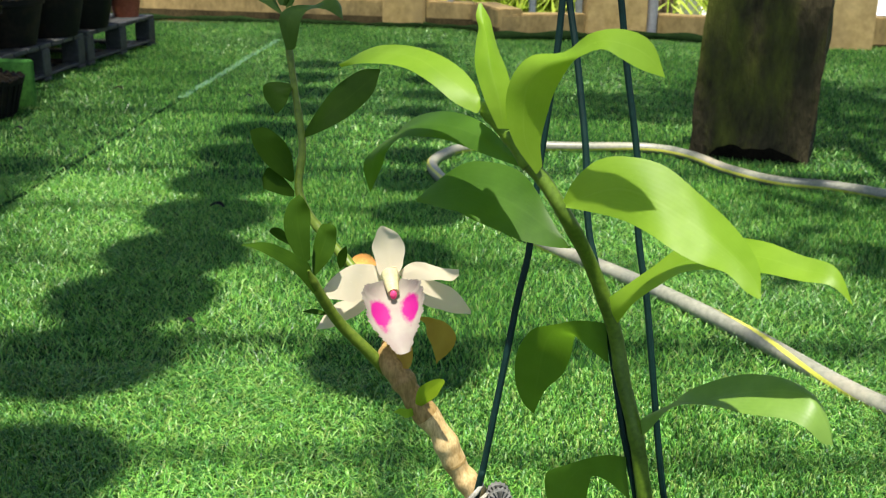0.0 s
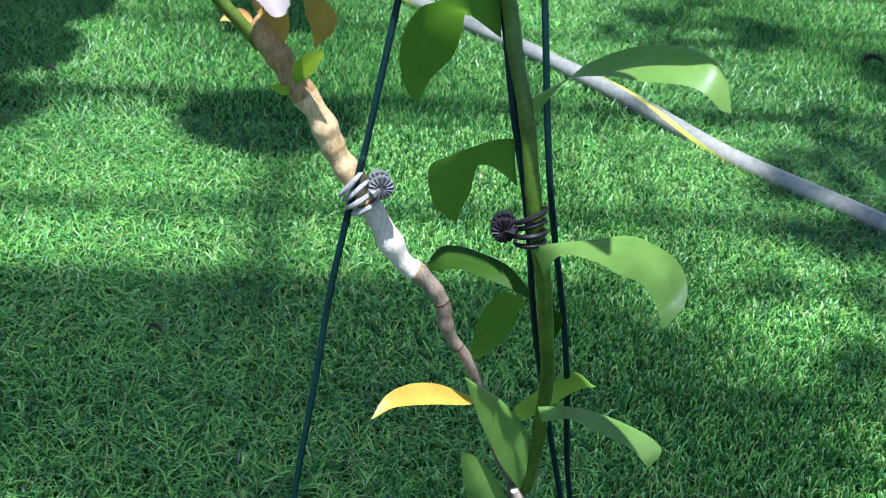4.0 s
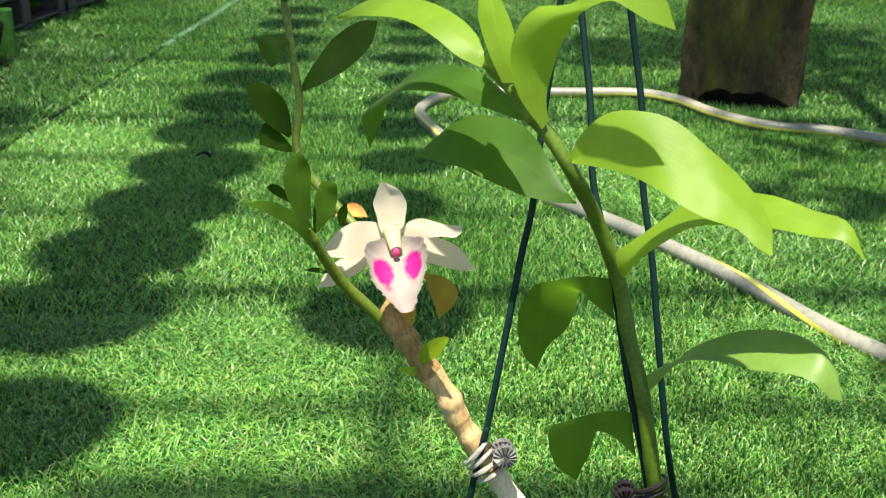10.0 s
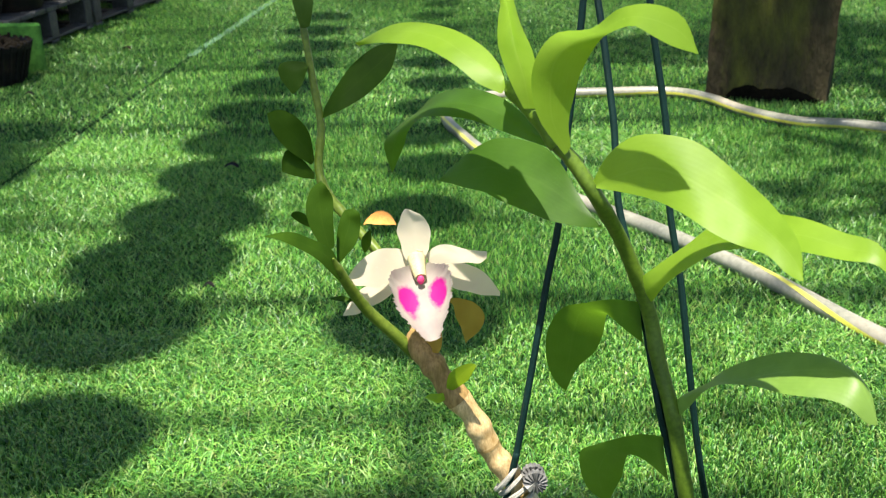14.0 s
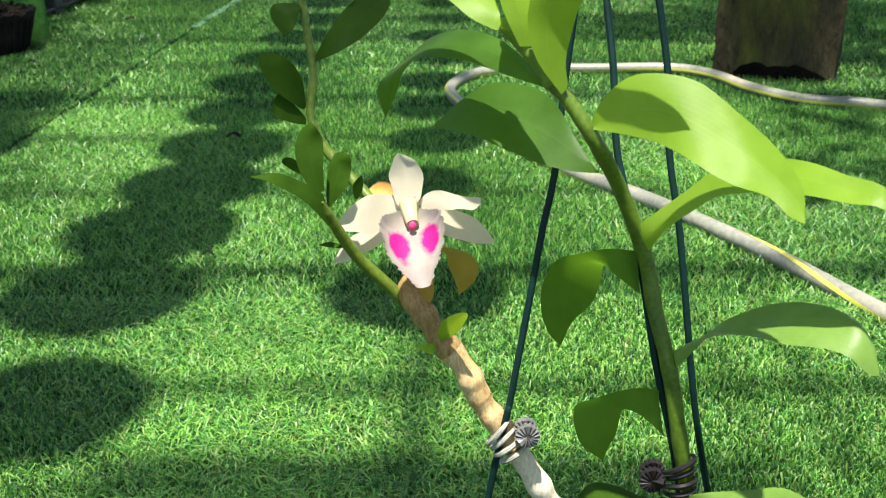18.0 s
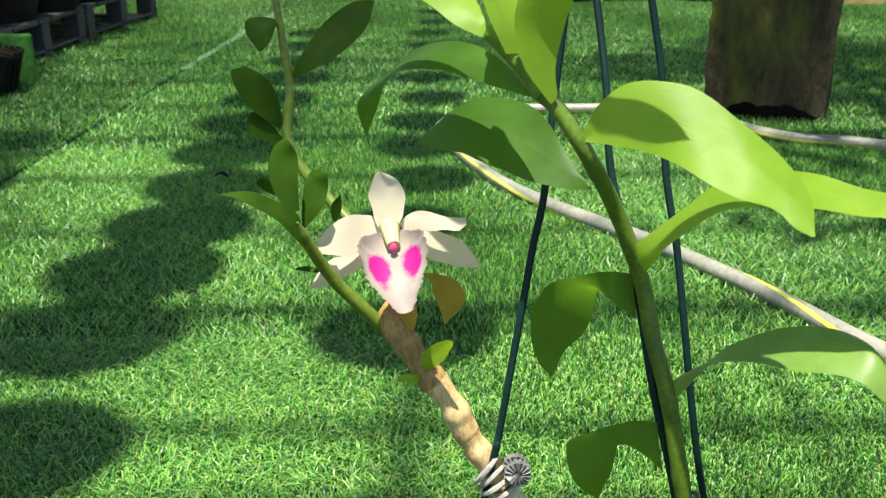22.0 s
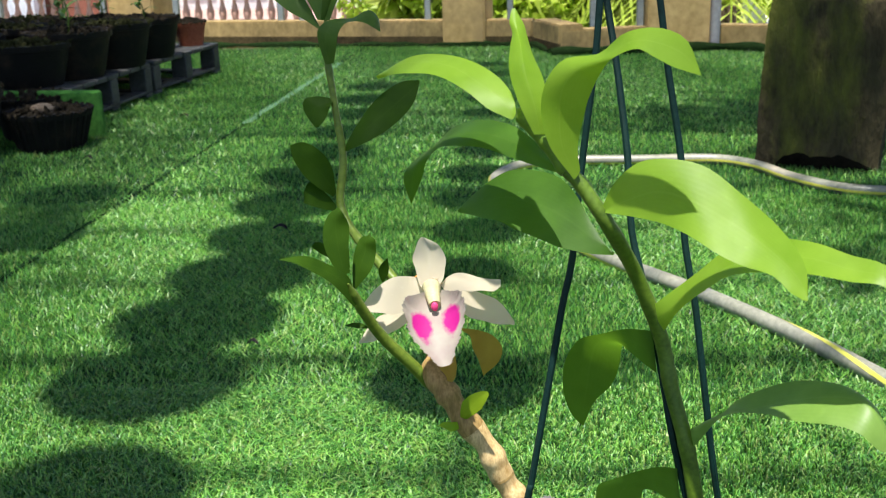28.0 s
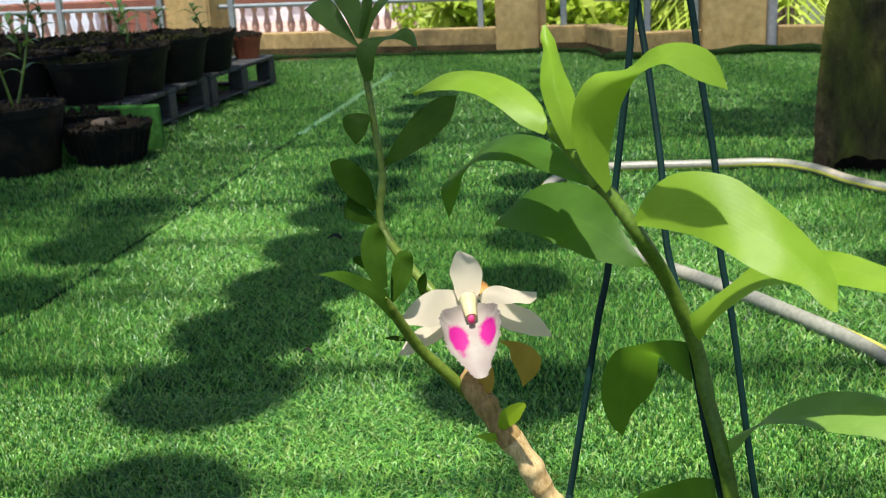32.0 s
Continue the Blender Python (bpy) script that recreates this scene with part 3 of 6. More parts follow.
part("plinth", box(-11, 17.98, -1.32, -1.6, 18.2, -1.06, 0.02), BRICK, house)
BAL = mesh_of("baluster", lathe([(0.0, -1.06), (0.058, -1.06), (0.058, -1.0), (0.035, -0.97), (0.062, -0.86), (0.066, -0.80), (0.034, -0.66), (0.030, -0.60), (0.052, -0.54), (0.055, -0.46), (0.0, -0.46)], 10), BRICK)
for k in range(46):
    ob = part("baluster", BAL, BRICK, house, local=True)
    ob.location = (-10.9 + 0.202 * k + 5.5, 18.08 - 19, 4)
part("back_wall", box(-8.1, 21.5, -1.3, -1.2, 22, 2.6), WHITEWASH, house, "white wall behind the balustrade", smooth=False)
part("brick_wing", box(-9.0, 20.2, -1.3, -6.9, 21, 0.28), TILE, house, "red brick wing of the house", smooth=False)
part("blue_wing", box(-16, 19.5, -1.3, -8.4, 20, 3.2), BLUEWASH, house, "pale blue wing of the house", smooth=False)
for k in range(5):
    part("window", box(-6.2 + 1.0 * k, 21.44, -0.35, -5.75 + 1.0 * k, 21.5, 0.35, 0.01), CONCRETE, house, "grey shuttered window", smooth=False)
    part("ledge", box(-6.3 + 1.0 * k, 21.38, -0.42, -5.65 + 1.0 * k, 21.5, -0.36, 0.01), TILE, house, smooth=False)


def leaf_cloud(centres, count, size, rng, slim=0.45):
    """Many small leaves round the given (x, y, z, radius) clumps, as one mesh."""
    c = np.array(centres)
    c = c[rng.choice(len(c), count, p=c[:, 3] ** 2 / (c[:, 3] ** 2).sum())]
    v = rng.normal(size=(count, 3))
    v /= np.linalg.norm(v, axis=1)[:, None]
    p = c[:, :3] + v * (c[:, 3] * (0.45 + 0.6 * rng.random(count)))[:, None] * [1, 1, 0.8]
    d = rng.normal(size=(count, 3)) + [0, 0, -0.3]
    d /= np.linalg.norm(d, axis=1)[:, None]
    s = np.cross(d, rng.normal(size=(count, 3)))
    s /= np.linalg.norm(s, axis=1)[:, None]
    L = (size * (0.6 + 0.8 * rng.random(count)))[:, None]
    bend = np.cross(d, s) * L * 0.12
    co = np.stack([p, p + d * L * 0.5 + s * L * slim * 0.5 + bend, p + d * L, p + d * L * 0.5 - s * L * slim * 0.5 + bend], 1).reshape(-1, 3)
    me = bpy.data.meshes.new("crown")
    me.from_pydata(co.tolist(), [], np.arange(count * 4).reshape(-1, 4).tolist())
    me.materials.append(FOLIAGE)
    return me


def tree(x, y, top, spread, seed, size, count, label):
    rng = np.random.default_rng(seed)
    ob = empty("tree", (x, y, -4), label, "tree", "garden trees")
    fork = top - spread * 1.1
    part("trunk", tube([(x + 0.1, y, -4), (x, y + 0.05, (fork - 4) / 2), (x + 0.05, y, fork)], lambda s: 0.13 - 0.05 * s, 10, 9), TREE_BARK, ob)
    clumps = []
    for k in range(9):
        a, r = rng.random() * 6.28, spread * (0.35 + 0.6 * rng.random())
        tip = Vector((x + r * math.cos(a), y + r * math.sin(a), fork + spread * (0.2 + 0.9 * rng.random())))
        root = Vector((x + 0.05, y, fork))
        part("limb", tube([root, root.lerp(tip, 0.5) + Vector((0, 0, 0.12)), tip], lambda s: 0.05 - 0.038 * s, 7, 7), TREE_BARK, ob)
        clumps += [(*root.lerp(tip, f), spread * (0.22 + 0.16 * rng.random())) for f in (0.55, 0.8, 1.0)]
    part("crown", leaf_cloud(clumps, count, size, rng), FOLIAGE, ob)


for x, y, top, spread, seed in ((-0.40, 7.9, 0.26, 0.55, 17), (0.30, 7.4, 0.30, 0.60, 18), (0.75, 8.0, 0.42, 0.70, 19), (-0.35, 10.2, 0.75, 1.25, 11), (0.5, 9.2, 0.62, 0.9, 12), (1.2, 9.4, 0.85, 1.2, 13), (2.4, 10.6, 1.3, 1.4, 14), (0.0, 12.6, 0.9, 1.6, 15), (3.6, 12.5, 1.2, 1.5, 16)):
    tree(x, y, top, spread, seed, 0.15, 9500, "leafy green garden tree in full sun beyond the railing")


def palm(x, y, z, seed, label):
    rng = np.random.default_rng(seed)
    ob = empty("palm", (x, y, -4), label, "palm", "garden palms")
    part("trunk", tube([(x, y, -4), (x + 0.05, y, -2), (x, y, z)], lambda s: 0.09 - 0.03 * s, 10, 8), TREE_BARK, ob)
    for k in range(13):
        a, droop = 2 * math.pi * k / 13 + rng.random() * 0.3, 0.25 + 0.5 * rng.random()
        out = Vector((math.cos(a), math.sin(a), 0))
        rib = glide([Vector((x, y, z)), Vector((x, y, z)) + out * 0.35 + Vector((0, 0, 0.32)), Vector((x, y, z)) + out * 0.8 + Vector((0, 0, 0.25 - droop * 0.4)), Vector((x, y, z)) + out * 1.1 + Vector((0, 0, -droop * 0.9))], 26)
        bm = tube(rib, lambda s: 0.010 - 0.008 * s, 5)
        for i in range(4, 26):
            ahead = (rib[i] - rib[i - 1]).normalized()
            across = ahead.cross(Vector((0, 0, 1))).normalized()
            for sign in (-1, 1):
                tip = rib[i] + (across * sign * 0.8 + ahead * 0.6 + Vector((0, 0, -0.35))) * 0.26 * math.sin(math.pi * (i - 2) / 26)
                mid = rib[i].lerp(tip, 0.4) + Vector((0, 0, 0.02))
                bm.faces.new([bm.verts.new(q) for q in (rib[i], mid + ahead * 0.014, tip, mid - ahead * 0.014)])
        part("frond", bm, FOLIAGE, ob)


palm(1.25, 6.4, 0.05, 5, "green palm with arching fronds beyond the railing")
palm(1.75, 7.0, -0.2, 6, "green palm with arching fronds beyond the railing")

# ---- concrete block, pipe, hose ----
def concrete_block():
    """An upright weathered block, its top broken, with a near-black patch at its foot."""
    ob = empty("concrete_block", (0.737, 2.542, 0), "upright mossy weathered concrete block standing on the turf", "concrete block")
    rng = random.Random(4)
    bm = bmesh.new()
    cols, lev = 28, 24
    turn = Matrix.Rotation(-0.313, 3, "Z")
    rings = []
    for k in range(lev + 1):
        s = k / lev
        ring = []
        for j in range(cols):
            a = 2 * math.pi * (j + 0.5) / cols
            q = max(abs(math.cos(a)), abs(math.sin(a)))
            r = 0.5 / (q ** 0.93)
            x, y = r * math.cos(a) * (0.276 - 0.006 * s), r * math.sin(a) * (0.20 - 0.016 * s)
            v = turn @ Vector((x, y, 0))
            z = 0.395 * s
            v = v * (1 - 0.10 * max(0, (s - 0.9) / 0.1) ** 2)
            wob = noise.noise(Vector((x * 14, y * 14, z * 9))) * 0.007 + noise.noise(Vector((x * 50, y * 50, z * 40))) * 0.002
            v = v * (1 + wob / 0.13)
            if s == 1:
                z += 0.022 * noise.noise(Vector((x * 14, y * 14, 3))) - 0.010
            ring.append(bm.verts.new((0.737 + v.x + 0.018 * s, 2.542 + v.y + 0.004 * s, z)))
        rings.append(ring)
    for low, high in zip(rings, rings[1:]):
        for j in range(cols):
            bm.faces.new((low[j], low[(j + 1) % cols], high[(j + 1) % cols], high[j]))
    bm.faces.new(rings[0][::-1])
    part("body", bm, STONE, ob, "dark mossy concrete sides with pale streaks")
    bm = bmesh.new()
    top = []
    for k in range(8):
        f = 1 - k / 7.5
        top.append([bm.verts.new((0.755 + (v.co.x - 0.755) * f, 2.546 + (v.co.y - 2.546) * f, v.co.z + 0.004 + (0.014 * noise.noise(Vector((v.co.x * f * 25, v.co.y * f * 25, k))) - 0.012 * (1 - f) if k else 0))) for v in rings_copy(ob)])
    for low, high in zip(top, top[1:]):
        for j in range(cols):
            bm.faces.new((low[j], low[(j + 1) % cols], high[(j + 1) % cols], high[j]))
    bm.faces.new(top[-1])
    part("broken_top", bm, STONE_TOP, ob, "pale broken top with rubble")
    bm = bmesh.new()
    across, out = Vector((math.cos(-0.313), math.sin(-0.313), 0)), Vector((math.sin(-0.313), -math.cos(-0.313), 0))
    foot = Vector((0.737, 2.542, 0)) + out * 0.1035
    prev = None
    for k in range(15):
        f = k / 14
        top = 0.006 + (0.030 + 0.006 * math.sin(11 * f) + 0.003 * math.sin(31 * f)) * math.sin(math.pi * min(1, 0.04 + 0.94 * f ** 0.75)) ** 0.7
        pair = [bm.verts.new(foot + across * (-0.085 + 0.205 * f) + Vector((0, 0, z))) for z in (0.0, top)]
        if prev:
            bm.faces.new((prev[0], pair[0], pair[1], prev[1]))
        prev = pair
    part("damp_patch", bm, DARK_PATCH, ob, "near-black patch along the foot")
    for k in range(16):
        a, q = rng.random() * 6.28, 0.09 * rng.random() ** 0.5
        m = Matrix.Translation((0.753 + q * math.cos(a), 2.545 + q * math.sin(a), 0.398 + 0.006 * rng.random())) @ Euler((a, q * 30, a)).to_matrix().to_4x4() @ Matrix.Diagonal((0.010, 0.008, 0.006, 1))
        bm = bmesh.new()
        bmesh.ops.create_icosphere(bm, subdivisions=1, radius=1, matrix=m)
        part("rubble", bm, STONE_TOP, ob, "pale crumb of concrete", smooth=False)
    return ob


def rings_copy(ob):
    body = ob.children[0].data
    return [body.vertices[i] for i in range(24 * 28, 25 * 28)]


concrete_block()
pipe = empty("grey_pipe", (0.972, 2.12, 0), "grey plastic pipe standing upright on the turf", "pipe")
part("tube", tube([(0.972, 2.12, 0.0), (0.885, 2.12, 2.3)], 0.0246, 26), PVC, pipe)
for k in range(5):
    a = -1.9 + 0.5 * (k % 3)
    z = (0.03, 0.055, 0.30, 0.18, 0.42)[k]
    p = Vector((0.972 - 0.038 * z + 0.0246 * math.cos(a), 2.12 + 0.0246 * math.sin(a), z))
    part("chip", lathe([(0.0, 0.0), (0.004, 0.0), (0.003, 0.003), (0.0, 0.003)], 7, at=p), CANE_GREY, pipe, "small dark chip")


def hose():
    """A flat-lying garden hose with a yellow line along it."""
    course = [(3.2, 1.10, 0.012), (2.2, 1.42, 0.012), (1.45, 1.74, 0.012), (1.12, 1.95, 0.012), (0.93, 2.09, 0.012), (0.813, 2.177, 0.012), (0.707, 2.214, 0.012), (0.627, 2.319, 0.012), (0.575, 2.447, 0.012), (0.49, 2.52, 0.012), (0.334, 2.521, 0.012), (0.163, 2.524, 0.012), (0.07, 2.50, 0.012),
              (0.014, 2.43, 0.012), (-0.015, 2.312, 0.012), (0.022, 2.144, 0.012), (0.096, 1.911, 0.012), (0.18, 1.755, 0.012), (0.305, 1.573, 0.012), (0.421, 1.365, 0.012), (0.507, 1.173, 0.012), (0.622, 1.003, 0.012), (0.72, 0.80, 0.012), (0.80, 0.45, 0.012), (0.9, -0.4, 0.012)]
    ob = empty("garden_hose", (0.3, 2.0, 0), "translucent white garden hose with a yellow line, lying on the turf", "hose")
    part("tube", tube(course, 0.0118, 12, 190), HOSE, ob)
    line = glide(course, 190)
    bm = bmesh.new()
    prev = None
    for k, p in enumerate(line):
        ahead = (line[min(k + 1, 189)] - line[max(k - 1, 0)]).normalized()
        side = ahead.cross(Vector((0, 0, 1))).normalized()
        if p.x < 0.03 and p.y < 2.45 or p.y < 2.2 and p.x < 0.7:
            knots = ((2.5, 0.3), (2.2, 0.6), (1.9, 0.35), (1.7, -0.9), (1.62, -1.7), (1.43, -4.4), (1.13, -7.1), (0.95, -7.9), (-1.0, -8.2))
            n = max(0, min(len(knots) - 2, sum(1 for q in knots if q[0] > p.y) - 1))
            (y0, w0), (y1, w1) = knots[n], knots[n + 1]
            a0 = w0 + (w1 - w0) * min(1, max(0, (p.y - y0) / (y1 - y0)))
        else:
            a0 = 3.15 + 0.3 * math.sin(8 * p.x)
        pair = [bm.verts.new(p + 0.01205 * (math.cos(a) * side + math.sin(a) * Vector((0, 0, 1)))) for a in (a0, a0 + 0.24, a0 + 0.48)]
        if prev:
            bm.faces.new((prev[0], prev[1], pair[1], pair[0]))
            bm.faces.new((prev[1], prev[2], pair[2], pair[1]))
        prev = pair
    part("yellow_line", bm, HOSE_YELLOW, ob, "bright yellow line along the hose")


HOSE = surface("hose_vinyl", (0.15, 0.155, 0.11), (0.31, 0.31, 0.24), 9, 0.35, 0.5, fine=160, relief=0.25, depth=0.001, stain=(0.36, 0.32, 0.24))
HOSE_YELLOW = surface("hose_yellow", (0.52, 0.50, 0.05), (0.68, 0.66, 0.12), 30, 0.4, 0.4, relief=0.1, depth=0.001)
hose()


# ---- pallets and potted plants at the side ----
def pallet(x1, y1, turn, label):
    """A plastic pallet: deck, base runners and posts, its right far corner at x1, y1."""
    ob = empty("pallet", (x1, y1, 0), label, "pallet", "plastic pallets")
    ob.rotation_euler.z = turn
    w, l, h = 1.0, 0.60, 0.118
    for k in range(7):
        part("deck_slat", box(-w, -l + k * l / 7 + 0.004, h - 0.016, 0, -l + (k + 1) * l / 7 - 0.004, h, 0.003), PALLET, ob, local=True)
    for y in (0, 1, 2):
        a = -l + y * (l - 0.055) / 2
        part("base_runner", box(-w, a, 0.002, 0, a + 0.055, 0.016, 0.003), PALLET, ob, local=True)
        for x in (0, 1, 2):
            b = -w + x * (w - 0.06) / 2
            part("post", box(b, a, 0.016, b + 0.06, a + 0.055, h - 0.016, 0.003), PALLET, ob, local=True)
    part("side_runner", box(-0.05, -l, 0.0165, 0, 0, 0.026, 0.002), PALLET, ob, local=True)


pallet(-1.125, 4.33, -0.13, "grey plastic pallet on the turf under flower pots")
pallet(-1.205, 3.715, -0.08, "grey plastic pallet on the turf under flower pots")
pallet(-2.17, 4.40, -0.10, "grey plastic pallet on the turf under flower pots")
pallet(-2.24, 3.76, -0.10, "grey plastic pallet on the turf under flower pots")
thing("turf_offcut", box(-2.05, 2.985, 0.0, -1.11, 3.01, 0.132, 0.006, turn=-0.05), OFFCUT, "green turf offcut leaning against the pallet", "turf offcut", smooth=False)

POT_RNG = random.Random(8)


def flower_pot(name, at, r, h, skin, filling, label, ribs=0, sprout=0.0, group="potted plants by the pallets"):
    ob = empty(name, at, label, "flower pot", group)
    bm = lathe([(0.0, 0.002), (r * 0.72, 0.0), (r * 0.76, 0.01), (r * 0.95, h * 0.86), (r, h * 0.87), (r * 1.02, h), (r * 0.94, h), (r * 0.90, h * 0.86), (r * 0.86, h * 0.80)], 26, at=at)
    part("pot", bm, skin, ob)
    for k in range(ribs):
        a = 2 * math.pi * k / ribs
        c, s = math.cos(a), math.sin(a)
        part("rib", tube([(at[0] + r * 0.765 * c, at[1] + r * 0.765 * s, at[2] + 0.012), (at[0] + r * 0.965 * c, at[1] + r * 0.965 * s, at[2] + h * 0.86), (at[0] + r * 1.02 * c, at[1] + r * 1.02 * s, at[2] + h * 1.04)], 0.004, 5), skin, ob)
    bm = bmesh.new()
    for k in range(90):
        a, q = POT_RNG.random() * 6.28, r * 0.84 * math.sqrt(POT_RNG.random())
        s = 0.004 + 0.006 * POT_RNG.random()
        m = Matrix.Translation((at[0] + q * math.cos(a), at[1] + q * math.sin(a), at[2] + h * 0.86 + (1 - (q / r) ** 2) * 0.025)) @ Euler([POT_RNG.random() * 3 for _ in range(3)]).to_matrix().to_4x4() @ Matrix.Diagonal((s * 1.6, s, s * 0.7, 1))
        bmesh.ops.create_icosphere(bm, subdivisions=1, radius=1, matrix=m)
    lathe([(r * 0.87, h * 0.82), (r * 0.4, h * 0.86), (0.001, h * 0.88)], 20, bm, at)
    for k in range(44):
        a = 2 * math.pi * k / 44 + 0.1 * POT_RNG.random()
        q = r * (0.97 + 0.06 * POT_RNG.random())
        s = 0.003 + 0.004 * POT_RNG.random()
        m = Matrix.Translation((at[0] + q * math.cos(a), at[1] + q * math.sin(a), at[2] + h * (0.98 + 0.06 * POT_RNG.random()))) @ Euler([POT_RNG.random() * 3 for _ in range(3)]).to_matrix().to_4x4() @ Matrix.Diagonal((s * 1.5, s, s * 0.8, 1))
        bmesh.ops.create_icosphere(bm, subdivisions=1, radius=1, matrix=m)
    part("planting_mix", bm, filling, ob, "coarse bark and moss filling the pot")
    if sprout:
        base = Vector((at[0], at[1], at[2] + h * 0.86))
        for n in range(1 + int(sprout > 0.14)):
            lean = Vector((POT_RNG.uniform(-0.3, 0.3), POT_RNG.uniform(-0.2, 0.2), 1)).normalized()
            tip = base + lean * sprout * POT_RNG.uniform(0.8, 1.1)
            stalk = part("stalk", tube([base, base.lerp(tip, 0.5) + Vector((0.01, 0, 0)), tip], lambda s: 0.004 - 0.002 * s, 6, 6), CANE, ob)
            for k in range(7):
                f = 0.35 + 0.65 * k / 6
                a = 2.4 * k + n
                p = base.lerp(tip, f)
                d = Vector((math.cos(a), math.sin(a), 0.35))
                L = 0.05 + 0.035 * POT_RNG.random()
                leafm = blade([p, p + d * L * 0.5 + Vector((0, 0, 0.008)), p + d * L - Vector((0, 0, 0.01))], 0.02, d.cross(Vector((0, 0, 1))), d.cross(Vector((0, 0, 1))), 0.2, "lance", 7, 4)
                part("leaf", leafm, SAPLING, stalk)
    return ob


PALLET_TOP = 0.1185
for x, y, r, h, sp in ((-1.50, 4.19, 0.085, 0.11, 0.0), (-1.42, 3.93, 0.10, 0.13, 0.10), (-1.45, 3.68, 0.105, 0.135, 0.0), (-1.50, 3.42, 0.11, 0.135, 0.13), (-1.64, 4.10, 0.10, 0.12, 0.12),
                       (-1.69, 3.84, 0.105, 0.13, 0.15), (-1.74, 3.56, 0.11, 0.14, 0.0), (-1.78, 3.28, 0.11, 0.135, 0.12), (-1.92, 4.12, 0.10, 0.12, 0.0), (-1.97, 3.82, 0.105, 0.13, 0.17), (-2.04, 3.50, 0.11, 0.13, 0.0), (-2.28, 4.1, 0.11, 0.13, 0.15), (-2.33, 3.78, 0.11, 0.13, 0.0), (-2.40, 3.46, 0.11, 0.13, 0.2)):
    flower_pot("flower_pot", (x + 0.155, y - 0.05, PALLET_TOP), r * 1.22, h * 1.06, POT_BLACK, BARK if sp else MOSS, "black plastic pot of bark with a small seedling on a pallet" if sp else "black plastic pot filled with moss and bark on a pallet", sprout=sp)
flower_pot("flower_pot", (-1.21, 4.245, PALLET_TOP), 0.062, 0.088, TERRACOTTA, BARK, "terracotta-red plastic pot at the end of the pallet")
flower_pot("flower_pot", (-1.40, 3.196, PALLET_TOP), 0.125, 0.125, POT_BLACK, MOSS, "black plastic pot filled with moss and bark on a pallet")
flower_pot("flower_pot", (-1.322, 2.982, 0.0), 0.10, 0.12, POT_BLACK, BARK, "black plastic pot of bark beside a basket pot")
thing("plant_tag", box(-1.315, 4.06, 0.19, -1.215, 4.075, 0.203, 0.001, turn=-0.25), WHITEWASH, "blank white plastic plant tag stuck beside a pot", "plant tag")
basket = flower_pot("basket_pot", (-1.20, 2.82, 0.0), 0.112, 0.105, POT_BLACK, BARK, "black ribbed basket pot of bark standing on the turf", ribs=30)
bm = bmesh.new()
bmesh.ops.create_icosphere(bm, subdivisions=2, radius=1, matrix=Matrix.Translation((-1.205, 2.80, 0.112)) @ Matrix.Diagonal((0.034, 0.026, 0.014, 1)))
for v in bm.verts:
    v.co += 0.004 * Vector((noise.noise(v.co * 60), noise.noise(v.co * 60 + Vector((5, 0, 0))), noise.noise(v.co * 60 + Vector((0, 5, 0)))))
part("stone", bm, STONE_TOP, basket, "pale broken stone lying in the pot")
flower_pot("flower_pot", (-1.405, 2.72, 0.0), 0.125, 0.18, POT_BLACK, BARK, "large black plastic pot with a leafy sapling on the turf", sprout=0.30)
flower_pot("flower_pot", (-1.76, 2.98, 0.0), 0.13, 0.17, POT_BLACK, BARK, "black plastic pot with a leafy sapling on the turf", sprout=0.22)
thing("wire_stay", tube([(-1.475, 2.58, 0.10), (-1.455, 2.565, 0.10), (-1.41, 2.52, 0.04), (-1.385, 2.50, 0.0)], 0.0035, 8, 14), CLIP_PALE, "bent white wire leaning on a black pot", "wire")

# ---- overhead rack with hanging pots, which shade the turf ----
RACK = 4.0
SLANT = SUN.y / SUN.z * RACK
rack = empty("plant_rack", (0, 1.2, RACK), "steel pipe rack overhead for hanging pots", "plant rack")
for x in (-3.2, 2.2):
    part("beam", tube([(x, -3.0, RACK), (x, 4.95, RACK)], 0.02, 8), RAIL, rack)
BARS = [0.04 + 0.322 * k for k in range(-7, 12)]
for k, y in enumerate(BARS):
    part("crossbar", tube([(-3.4, y + SLANT, RACK + 0.031), (3.0, y + SLANT, RACK + 0.031)], (0.018 if 0.9 < y < 1.45 else 0.014) + 0.003 * math.sin(2.4 * k), 6), RAIL, rack)
# Unseen slats, added overhead to hold the near turf in shade.
SLATS = random.Random(12)
AWRY = SUN.x / SUN.z * RACK
for k in range(20):
    y = 0.535 + 0.0178 * k
    left = -0.42 + 0.14 * SLATS.random() if y > 0.60 else -0.24 + 0.12 * SLATS.random()
    right = 0.26 + 0.16 * SLATS.random() if y > 0.78 else 0.34 + 0.18 * SLATS.random()
    part("shelf_slat", box(left + AWRY, y + SLANT, RACK - 0.008, right + AWRY, y + 0.0138 + SLANT, RACK), TREE_BARK, rack, "unseen slat added overhead to shade the near turf", smooth=False)
# Unseen bars, added so that their shadows streak the turf.
for x, y0, y1, r in ((-0.055, 0.8, 1.32, 0.011), (-0.03, 0.8, 1.25, 0.009), (0.285, 0.8, 1.75, 0.009), (0.36, 0.75, 1.4, 0.009)):
    part("spacer", tube([(x + AWRY, y0 + SLANT, RACK + 0.02), (x + AWRY + 0.02, y1 + SLANT, RACK + 0.02)], r, 7), RAIL, rack, "unseen bar added to streak the turf with shade")
# Unseen lath, added to cut the sun on the far turf and the pots.
bm = bmesh.new()
